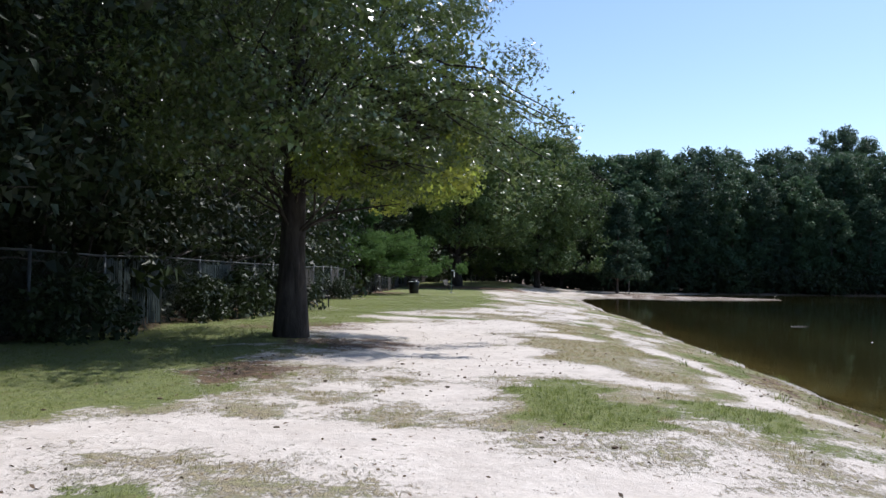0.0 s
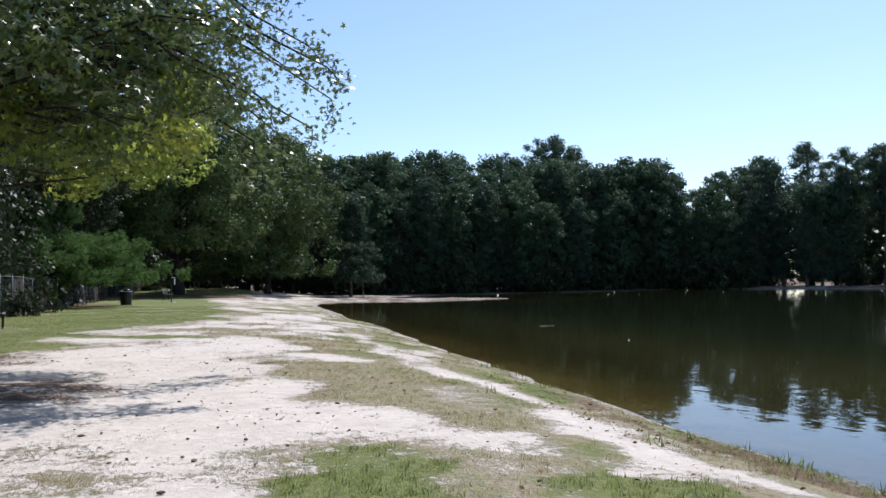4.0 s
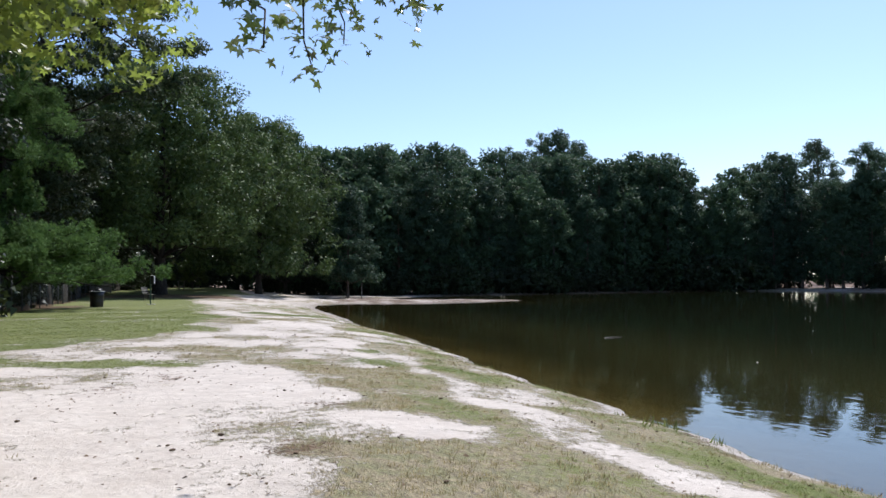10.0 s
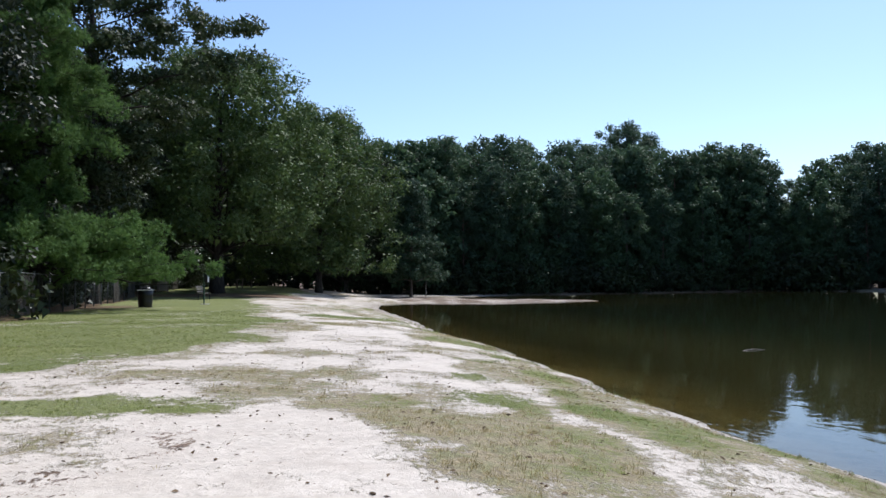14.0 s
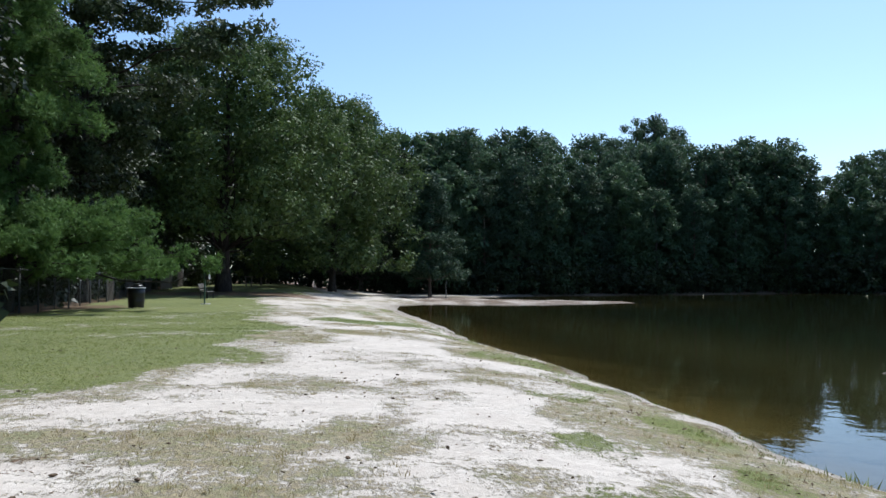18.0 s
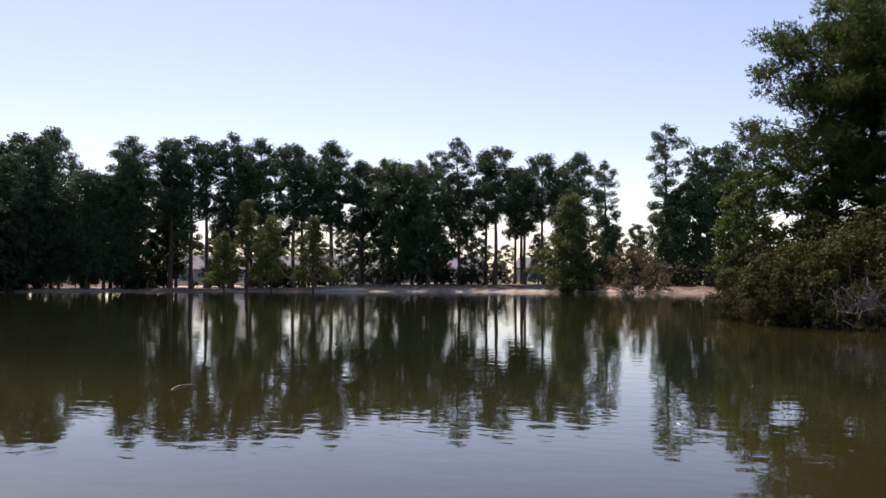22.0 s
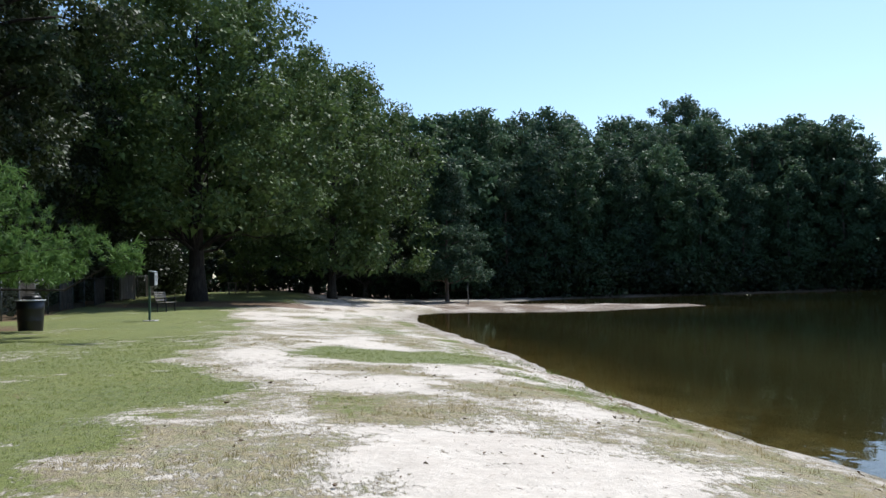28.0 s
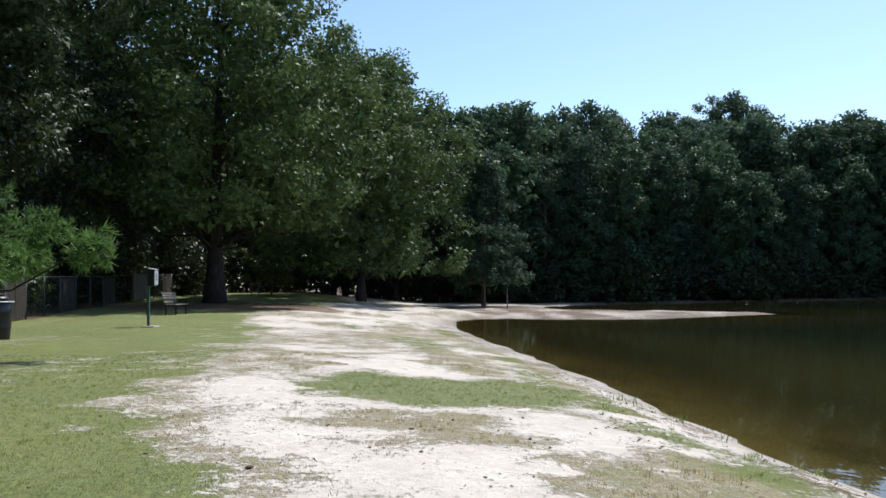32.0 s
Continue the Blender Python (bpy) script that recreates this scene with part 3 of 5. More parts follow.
DRY = [(2.2, 13.1, 1.1, 2.3, 0.85), (-1.1, 11.6, 0.5, 0.25, 0.85), (-0.2, 12.4, 0.45, 0.2, 0.7), (6.4, 29.5, 0.8, 3.0, 0.8), (6.3, 34.5, 0.9, 2.6, 0.75), (3.4, 13.4, 0.8, 1.0, 0.7), (0.6, 32.9, 1.0, 0.9, 0.75), (1.4, 30.9, 0.5, 0.8, 0.75), (0.8, 29.8, 0.7, 0.5, 0.7), (3.1, 30.0, 0.8, 0.9, 0.9), (3.2, 33.0, 0.5, 0.9, 0.8), (1.7, 33.0, 0.6, 0.6, 0.7), (2.6, 36.6, 0.7, 1.0, 0.7),
       (4.6, 47.2, 0.65, 1.3, 0.95), (2.9, 45, 1.0, 2.2, 0.75), (6.3, 48.9, 0.8, 1.1, 0.75), (7.6, 49.4, 0.9, 1.6, 0.75), (5.2, 52.0, 1.3, 0.7, 0.7), (5.6, 38, 0.9, 1.6, 0.6), (4.4, 40.5, 0.9, 1.8, 0.5),
       (-1.2, 12.9, 0.9, 0.6, 0.75), (0.4, 11.9, 0.8, 0.5, 0.55), (5.4, 65, 1.4, 4, 0.55), (7.4, 60, 1.0, 4, 0.7), (-2.2, 11.6, 0.7, 0.8, 0.7), (1.9, 40.5, 0.9, 1.8, 0.6), (3.1, 48.2, 0.6, 0.9, 0.7),
       (7.2, 42.8, 1.0, 1.9, 0.9), (8.4, 72, 1.2, 5, 0.7), (5.6, 82, 1.6, 3, 0.5), (3.8, 57.5, 1.0, 2.2, 0.6), (4.2, 12.8, 1.1, 1.0, 0.75), (2.0, 14.6, 1.0, 0.6, 0.7), (9.6, 68, 0.8, 4, 0.6)]
LITTER_AND_SHADE = [(-1.3, 19.4, 1.4, 1.3, 0.7), (-2.0, 14.8, 0.6, 1.3, 0.85), (-3.2, 24, 1.8, 1.6, 0.6), (0.2, 26.2, 0.5, 0.5, 0.4), (6.2, 15.0, 0.45, 1.6, 0.95), (6.3, 18.6, 0.35, 2.2, 0.6), (6.2, 12.4, 0.4, 1.4, 0.7), (-5.6, 66, 2.0, 3.0, 0.8),
          # spot at (1.0, 91): litter, strengthened to paint the oak's shadow on the ground
          (1.0, 91, 7, 4, 1.0), (1.1, 27.4, 0.3, 0.8, 0.55), (2.4, 21.6, 0.4, 0.5, 0.38), (2.4, 18.8, 0.25, 0.6, 0.45), (2.7, 24.4, 0.25, 0.3, 0.5), (0.3, 32.2, 0.5, 0.4, 0.5)]
BARE = [(3.2, 23.3, 0.65, 0.8, 1.0), (4.2, 31.2, 0.6, 2.2, 0.75), (4.7, 35.6, 0.7, 2.4, 0.75), (3.5, 15.2, 0.8, 0.6, 0.8), (2.35, 31.7, 0.4, 0.6, 1.0), (4.2, 33.0, 0.5, 0.8, 0.9), (1.0, 31.9, 0.4, 0.3, 0.8), (3.1, 27.4, 0.3, 0.4, 0.7)]
# grass strip between the sandy path and the sandy lane above the water
STRIP_Y = [13.5, 15, 16.5, 19, 20.5, 22, 24.5, 26.5, 28, 30, 33, 36, 40]
STRIP_LO = [3.2, 2.5, 2.6, 2.2, 2.2, 2.2, 2.7, 2.7, 2.9, 2.9, 3.0, 3.6, 4.6]
STRIP_HI = [4.2, 4.6, 5.1, 5.1, 4.9, 4.7, 4.85, 5.05, 5.4, 5.4, 5.8, 6.2, 6.8]


def blobs(x, y, spots):
    x = x + (wave_noise(x, y, 0.9, 51) - 0.5) * 0.6 + (wave_noise(x, y, 2.7, 52) - 0.5) * 0.6
    y = y + (wave_noise(x, y, 0.8, 53) - 0.5) * 0.8 + (wave_noise(x, y, 2.5, 54) - 0.5) * 0.6
    out = np.zeros(len(x))
    for cx, cy, rx, ry, s in spots:
        q = ((x - cx) / rx) ** 2 + ((y - cy) / ry) ** 2
        out = np.maximum(out, s * np.clip(1.30 - 0.72 * q, 0, 1))
    return out


def cover_at(x, y, d):
    n1, n2 = wave_noise(x, y, 0.55, 11) - 0.5, wave_noise(x, y, 1.9, 12) - 0.5
    n3 = wave_noise(x, y, 1.0, 16) - 0.5
    edge = np.interp(y, LAWN_Y, LAWN_X)
    lawn = step01(edge - x + n1 * 2.0 + n2 * 1.0, -0.6, 0.8) * 0.95
    lawn *= 1 - 0.33 * step01(wave_noise(x, y, 0.42, 15) + 0.5 * n2, 0.66, 0.84)
    lo, hi = np.interp(y, STRIP_Y, STRIP_LO), np.interp(y, STRIP_Y, STRIP_HI)
    wob = n1 * 0.9 + n3 * 0.7 + n2 * 0.4
    strip = step01(x - lo + wob, -0.5, 0.5) * step01(hi - x + wob * 0.6, -0.25, 0.35) * step01(y, 13, 15) * (1 - 0.6 * step01(y, 29, 32)) * (1 - step01(y, 35, 40))
    strip *= (1 - 0.45 * step01(wave_noise(x, y, 0.7, 17) + 0.4 * n2, 0.60, 0.85)) * (1 - blobs(x, y, BARE))
    inner = step01(x, lo + 0.3, hi - 0.2)
    green = np.maximum(lawn, blobs(x, y, GREEN) + n2 * 0.3)
    green = np.maximum(green, strip * (0.08 + 0.42 * inner + 0.5 * n3))
    dry = np.maximum(blobs(x, y, DRY) * 0.85 + n2 * 0.35, 0.5 * step01(edge + 1.1 - x + n1 * 2.4, -0.3, 0.8))
    dry = np.maximum(dry, strip * (0.95 + 0.5 * n2))
    rim = 0.45 * step01(y, 40, 46)
    bank = step01(d, 0.22 + rim, 0.55 + rim) * (1 - step01(d + n1 * 0.7 - 0.6 * step01(y, 18, 25) * (1 - step01(y, 30, 34)), 1.5, 2.05)) * (0.72 - 0.14 * step01(y, 31, 35) + 0.8 * n1 + 0.8 * n3 + 0.6 * n2) * (1 - step01(y, 74, 80))
    green, dry = np.maximum(green, bank * (0.42 + 0.2 * step01(y, 20, 26) - 0.12 * step01(y, 31, 35) + 1.1 * n3)), np.maximum(dry, bank + 0.10)
    dry = np.maximum(dry, 0.15 + 0.10 * step01(y, 28, 34) + 0.05 * step01(y, 50, 70) + 0.75 * n1 + 0.45 * n2)
    litter = np.maximum(blobs(x, y, LITTER_AND_SHADE) + n2 * 0.3, 0.36 * step01(d, 0.1, 0.3) * (1 - step01(d, 0.6, 1.2)) + 0.5 * n3)
    woods = step01(-5.7 - x + n1 * 1.2 - 0.8 * (1 - step01(y, 18, 24)), 0, 0.8)
    east = step01(x, 84, 88) * (1 - step01(y, 104, 108))
    far = np.clip(step01(y, 114, 119) * step01(x, 18, 22) + step01(y, 118, 126) + step01(x, 30, 33) * (1 - step01(y, 60, 70)), 0, 1) * (1 - east)
    litter = np.maximum(litter, 0.95 * np.clip(woods + far, 0, 1))
    litter = np.maximum(litter, east * step01(d + 2.0 * n1, 0.0, 0.7) * 0.85 * (1 - step01(d, 14, 18)))
    green = np.maximum(green, east * step01(d + 3 * n1, 13.0, 17) * 0.8)
    spit = step01(x, 14.5, 16.5) * (1 - step01(x, 38, 40)) * step01(y, 83, 85) * (1 - step01(y, 108, 112))
    litter = np.maximum(litter * (1 - spit), 0.66 * spit * (1 + n2))
    dry = np.maximum(dry * (1 - spit), spit * (0.45 + n2))
    green *= 1 - spit
    return np.clip(np.column_stack([green, dry, litter]), 0, 1)


def spread(core_lo, core_hi, step, lo, hi, grow=1.09):
    core = list(np.arange(core_lo, core_hi + 1e-6, step))
    s, v, right = step, core[-1], []
    while v < hi:
        s *= grow
        v += s
        right.append(v)
    s, v, left = step, core_lo, []
    while v > lo:
        s *= grow
        v -= s
        left.append(v)
    return np.array(left[::-1] + core + right)


def build_ground():
    xs = spread(-8.0, 11.0, 0.22, -2500, 2500)
    ys = spread(4.0, 60.0, 0.28, -2500, 2500, 1.07)
    x, y = [a.ravel() for a in np.meshgrid(xs, ys)]
    d = lake_distance(x, y)
    z = heights(x, y, d)
    nx, ny = len(xs), len(ys)
    i = (np.arange(ny - 1)[:, None] * nx + np.arange(nx - 1)[None]).ravel()
    me = quick_mesh("ground", np.column_stack([x, y, z]), np.column_stack([i, i + 1, i + 1 + nx, i + nx]), M_GROUND)
    me.shade_smooth()
    c = np.ones((len(x), 4), np.float32)
    c[:, :3] = cover_at(x, y, d)
    att = me.color_attributes.new("cover", "FLOAT_COLOR", "POINT")
    att.data.foreach_set("color", c.ravel())
    ob = tagged(new("ground", me), "pale sandy lake shore with worn lawn and dry grass", "ground", kind="structure")

    wx = spread(6.0, 14.0, 0.35, -20, 160, 1.06)
    wy = spread(5.0, 62.0, 0.5, -70, 150, 1.06)
    x, y = [a.ravel() for a in np.meshgrid(wx, wy)]
    d = lake_distance(x, y)
    nx, ny = len(wx), len(wy)
    i = (np.arange(ny - 1)[:, None] * nx + np.arange(nx - 1)[None]).ravel()
    f = np.column_stack([i, i + 1, i + 1 + nx, i + nx])
    f = f[(d[f] < 1.5).any(axis=1)]
    me = quick_mesh("water", np.column_stack([x, y, np.full(len(x), WATER)]), f, M_WATER)
    me.shade_smooth()
    att = me.attributes.new("depth", "FLOAT", "POINT")
    att.data.foreach_set("value", np.clip(-d * 0.10, 0, 2).astype(np.float32))
    tagged(new("water", me), "calm olive-brown lake water with slight ripples", "water", kind="structure")
    return ob


build_ground()


# ---------------------------------------------------------------- woods
def place(proto, x, y, scale=1.0, turn=None, tall=1.0, label=""):
    m = Matrix.Translation((x, y, ground_z(x, y) - 0.05)) @ Matrix.Rotation(rng.uniform(0, 6.28) if turn is None else turn, 4, "Z") @ Matrix.Diagonal((scale, scale, scale * tall, 1))
    ob = copy_thing(proto, m)
    if label:
        ob["label"] = label
    return ob


def first(name, x, y, label, parts, bark, leaf, group, category="tree", seg=6):
    return tree(name, (x, y, ground_z(x, y) - 0.05), label, parts[0], bark, parts[1], leaf, category, group, seg)


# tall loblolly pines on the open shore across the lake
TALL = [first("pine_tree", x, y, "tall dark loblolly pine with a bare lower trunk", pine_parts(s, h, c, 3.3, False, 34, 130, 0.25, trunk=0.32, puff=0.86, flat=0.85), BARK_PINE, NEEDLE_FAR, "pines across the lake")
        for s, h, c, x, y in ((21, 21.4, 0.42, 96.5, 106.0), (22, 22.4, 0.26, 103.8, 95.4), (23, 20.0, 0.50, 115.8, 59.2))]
for x, y, h in ((99.2, 102.0, 21.8), (100.6, 99.4, 19.8), (101.8, 97.8, 21.6), (106, 91.5, 21.2), (108, 87.5, 21.7), (110.5, 82.5, 20.8), (112.5, 78.9, 17.8), (114.9, 64.4, 19.6),
                (117.4, 52.4, 19.4), (118.3, 47.6, 18.4), (123.2, 35.6, 21.4), (122.8, 23.7, 20.8), (104.5, 93, 19.0), (114, 70, 16.6), (109, 84.5, 18.5), (117, 55, 16.0), (112, 88, 19), (116, 80, 18),
                (121, 66, 17), (119, 73, 17.5), (124, 58, 16), (107, 97, 19.5), (102, 104, 19), (127, 30, 17), (98, 108, 18.5), (113.5, 75.5, 17), (111, 92, 18.5), (114, 84, 19), (117, 76, 18), (119, 69, 18.5), (118, 61, 19), (120, 56, 18), (121, 50, 18), (122, 44, 16.5), (126, 27, 19), (109, 95, 18)):
    place(TALL[int(rng.integers(3))], x, y, (h + 0.7) / 21.3)

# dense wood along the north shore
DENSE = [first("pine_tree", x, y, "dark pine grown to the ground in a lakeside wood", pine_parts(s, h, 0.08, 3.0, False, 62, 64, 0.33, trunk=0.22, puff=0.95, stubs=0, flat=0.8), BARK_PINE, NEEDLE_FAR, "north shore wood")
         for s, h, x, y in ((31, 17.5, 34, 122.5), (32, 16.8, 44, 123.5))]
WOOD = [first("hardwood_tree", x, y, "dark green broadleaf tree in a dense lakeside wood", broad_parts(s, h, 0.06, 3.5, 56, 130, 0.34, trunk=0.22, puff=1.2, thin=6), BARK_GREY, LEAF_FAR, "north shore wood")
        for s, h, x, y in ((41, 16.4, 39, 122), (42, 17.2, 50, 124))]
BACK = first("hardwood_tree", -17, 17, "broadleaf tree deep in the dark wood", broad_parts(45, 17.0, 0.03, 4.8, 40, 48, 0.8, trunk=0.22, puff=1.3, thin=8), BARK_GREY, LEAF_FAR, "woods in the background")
# undergrowth in the darkened wood leaf: shade at the wood's foot, as colour
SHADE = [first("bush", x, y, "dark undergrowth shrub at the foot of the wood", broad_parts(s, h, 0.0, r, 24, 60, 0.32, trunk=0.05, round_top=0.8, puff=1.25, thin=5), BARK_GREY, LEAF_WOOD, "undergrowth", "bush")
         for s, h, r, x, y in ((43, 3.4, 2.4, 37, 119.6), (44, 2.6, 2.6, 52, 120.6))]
PROTOS = DENSE + WOOD


def along(points, offset, gap, jitter=1.2):
    """Places along a line, shifted sideways."""
    p = np.array(points, float)
    seg = np.linalg.norm(np.diff(p, axis=0), axis=1)
    cum = np.r_[0, np.cumsum(seg)]
    s = gap * 0.5
    while s < cum[-1]:
        k = int(np.clip(np.searchsorted(cum, s) - 1, 0, len(seg) - 1))
        t = (p[k + 1] - p[k]) / seg[k]
        o = offset + rng.uniform(-jitter, jitter)
        x, y = p[k] + t * (s - cum[k])
        yield x - t[1] * o, y + t[0] * o
        s += gap * rng.uniform(0.75, 1.25)


def shore_row(points, offset, gap, lo, hi, mix=(0, 1, 2, 3)):
    for x, y in along(points, offset, gap):
        place(PROTOS[mix[int(rng.integers(len(mix)))]], x, y, rng.uniform(lo, hi) / 17.0)


NORTH = [(24, 119), (36, 119.5), (46, 120.5), (60, 121.5), (72, 123), (80, 121), (86, 113)]
shore_row(NORTH, 2.2, 3.5, 10.5, 17.0)
shore_row(NORTH, 8.0, 3.9, 18.2, 22.0, (0, 1, 2, 3, 0))
shore_row(NORTH, 17.0, 5.4, 22.0, 24.6, (0, 1, 2))
for x, y, h in ((64, 127, 21), (68, 128, 21.8), (72, 128.5, 22), (75.5, 127, 21.6), (79, 126, 20), (58, 128, 20.6), (83, 122, 17.5), (14, 124, 21.5), (19, 127, 21.5), (10, 127, 22), (24.5, 125, 20.5), (29, 126, 21)):
    place(PROTOS[int(rng.integers(4))], x, y, h / 17.0)
shore_row([(86, 112), (90, 105), (94, 102)], 3.0, 3.0, 14, 17.5, (0, 1))
shore_row([(90, 116), (98, 110), (106, 104)], 4.0, 4.2, 16, 18.5)
# tree row added behind the wood to block bright sky in its gaps
for x, y in along([(-40, 168), (30, 172), (80, 165), (125, 150)], 0.0, 7.5, 2.0):
    place(BACK, x, y, rng.uniform(14, 18) / 17)
for x, y, s in ((78.5, 121.2, 1.5), (81, 119.6, 1.4), (83.4, 116.4, 1.4), (76.4, 122.4, 1.4)):
    place(SHADE[int(rng.integers(2))], x, y, s)
place(WOOD[0], 80.5, 123.0, 0.75)
# shrub row added inside the wood to block light under the crowns
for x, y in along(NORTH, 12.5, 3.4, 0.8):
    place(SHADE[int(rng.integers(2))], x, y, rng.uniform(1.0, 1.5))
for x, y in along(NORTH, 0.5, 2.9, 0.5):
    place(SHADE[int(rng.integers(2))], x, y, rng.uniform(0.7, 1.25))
for x, y, h in ((68.4, 150, 29.8), (72.5, 151, 28.0), (64.6, 149, 27.2), (62, 146, 24), (56, 144, 23.6), (78, 148, 23), (129, 150, 30.8), (47, 142, 22.5), (84, 128, 17), (118, 124, 23.5)):
    place(TALL[int(rng.integers(2))], x, y, h / 21.3)
for x, y, h in ((113, 93, 9), (118, 84, 10), (121, 78, 9), (124, 70, 8.5), (122, 54, 8), (126, 44, 9), (128, 36, 11), (129, 24, 12), (110, 101, 11), (106, 108, 12), (108.5, 92, 10), (111.5, 86, 9), (114.5, 79.5, 10.5), (117, 63, 9.5), (116.5, 72, 11), (119.5, 50, 8.5), (106, 98, 9.5), (115, 67, 7), (120, 43.5, 10), (121, 39.5, 9), (96, 113, 12), (101, 111, 11), (105, 112, 12), (99, 117, 13)):
    place(WOOD[int(rng.integers(2))], x, y, h / 17.0)

# trees and shrubs at the water's edge across the lake
BANK = [first("pine_tree", x, y, "young light green pine at the far water's edge", pine_parts(s, h, 0.18, 3.1, True, 44, 70, 0.22, droop=0.12, trunk=0.12, puff=0.62, flat=0.7), BARK_PINE, LEAF_BANK, "young pines at the water")
        for s, h, x, y in ((51, 12.2, 91.2, 84.9), (52, 10.2, 94.9, 77.6))]
place(BANK[0], 92.8, 82.4, 0.84)
place(BANK[1], 90.0, 87.4, 0.8)
CYP = first("cypress_tree", 103.6, 46.4, "broad green cypress at the far water's edge", pine_parts(53, 12.4, 0.02, 4.6, True, 100, 100, 0.26, droop=0.1, trunk=0.2, puff=0.9, flat=0.8), BARK_GREY, LEAF_BANK, "")
BUSH = first("bush", 103.9, 38.9, "wide olive-brown bush hanging over the water", broad_parts(54, 4.8, 0.0, 4.5, 50, 110, 0.24, trunk=0.10, round_top=0.75, puff=0.75), BARK_GREY, LEAF_DRY, "", "bush")
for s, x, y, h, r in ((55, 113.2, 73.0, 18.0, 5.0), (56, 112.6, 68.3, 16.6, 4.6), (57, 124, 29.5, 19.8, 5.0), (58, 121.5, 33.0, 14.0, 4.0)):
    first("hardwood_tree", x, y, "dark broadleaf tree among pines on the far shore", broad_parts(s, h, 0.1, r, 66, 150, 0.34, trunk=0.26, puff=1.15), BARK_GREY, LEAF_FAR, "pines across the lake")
for x, y, s in ((117, 44, 1.0), (119, 39.5, 0.9), (120, 26, 1.1), (97.5, 107.5, 0.9), (95.8, 104.6, 1.0), (113, 62, 0.7), (114, 36.5, 1.0), (116.5, 33, 1.1), (112.5, 33.5, 0.8), (113, 29, 1.0)):
    place(SHADE[int(rng.integers(2))], x, y, s)

# wooded point on the east side of the lake
POINT = [first("pine_tree", x, y, "tall green pine on the wooded point in the lake", pine_parts(s, h, 0.26, 4.4, False, 56, 60, 0.30, TUFT, trunk=0.24, puff=0.74, core=0.12, flat=0.7), BARK_PINE, NEEDLE_POINT, "pines on the wooded point")
         for s, h, x, y in ((61, 15.5, 48.8, 24.8), (62, 18.0, 48.3, 21.8))]
for x, y, h in ((47.6, 19.0, 21.0), (50.2, 22.6, 19.0), (45.5, 16.0, 20), (42.5, 13.5, 19), (44.0, 20.0, 16), (40.5, 17.5, 16)):
    place(POINT[int(rng.integers(2))], x, y, h / 17)
first("hardwood_tree", 47.2, 28.2, "olive green broadleaf tree at the tip of the point", broad_parts(65, 7.6, 0.12, 3.0, 60, 130, 0.2, trunk=0.10, puff=0.7), BARK_GREY, NEEDLE_POINT, "")
SHRUB = [first("bush", x, y, "tangled green shrub at the edge of the wooded point", broad_parts(s, h, 0.0, r, 44, 110, 0.15, trunk=0.05, round_top=0.75, puff=0.75), BARK_GREY, LEAF_SHRUB, "shrubs on the wooded point", "bush")
         for s, h, r, x, y in ((63, 3.2, 2.3, 45.2, 28.4), (64, 2.7, 2.2, 43.0, 27.2))]
for x, y, s in ((40.6, 27.6, 1.0), (39.8, 25.4, 1.05), (47.4, 27.6, 1.15), (45.2, 29.2, 0.8), (38.8, 22.8, 1.0), (44.2, 24.6, 1.4), (41.6, 23.0, 1.4), (36.6, 21.0, 0.9), (36.0, 17.5, 1.1), (35.6, 14, 1.0), (46.5, 23.0, 1.6), (46.4, 29.4, 0.6), (43.6, 29.0, 0.62), (41.9, 28.7, 0.55), (40.0, 28.3, 0.62), (39.2, 27.5, 0.5), (36.3, 21.4, 0.6), (36.2, 19.4, 0.7), (47.6, 27.9, 0.7), (37.2, 25.2, 0.34), (36.7, 23.0, 0.36), (38.0, 26.6, 0.36)):
    place(SHRUB[int(rng.integers(2))], x, y, s)


# ---------------------------------------------------------------- trees along the walk
# twigs that hang from the boughs: top and bottom, from the tree's foot
TWIGS = (((4.19, 0.4, 3.55), (4.22, -0.75, 2.45)), ((4.4, -0.1, 3.35), (4.62, 0.2, 2.6)), ((4.92, 0.9, 3.6), (4.95, 0.9, 3.0)), ((5.39, 0.85, 3.75), (5.42, 0.85, 3.3)), ((5.9, 2.0, 4.5), (5.95, 2.1, 4.0)),
         ((5.3, -1.2, 4.2), (5.55, -1.2, 3.93)), ((5.0, -1.2, 4.5), (5.35, -1.1, 4.25)), ((4.4, -1.3, 3.65), (4.65, -1.2, 3.25)), ((4.8, -0.7, 4.3), (5.2, -0.7, 4.15)), ((3.9, -1.6, 3.85), (4.15, -1.6, 3.45)))


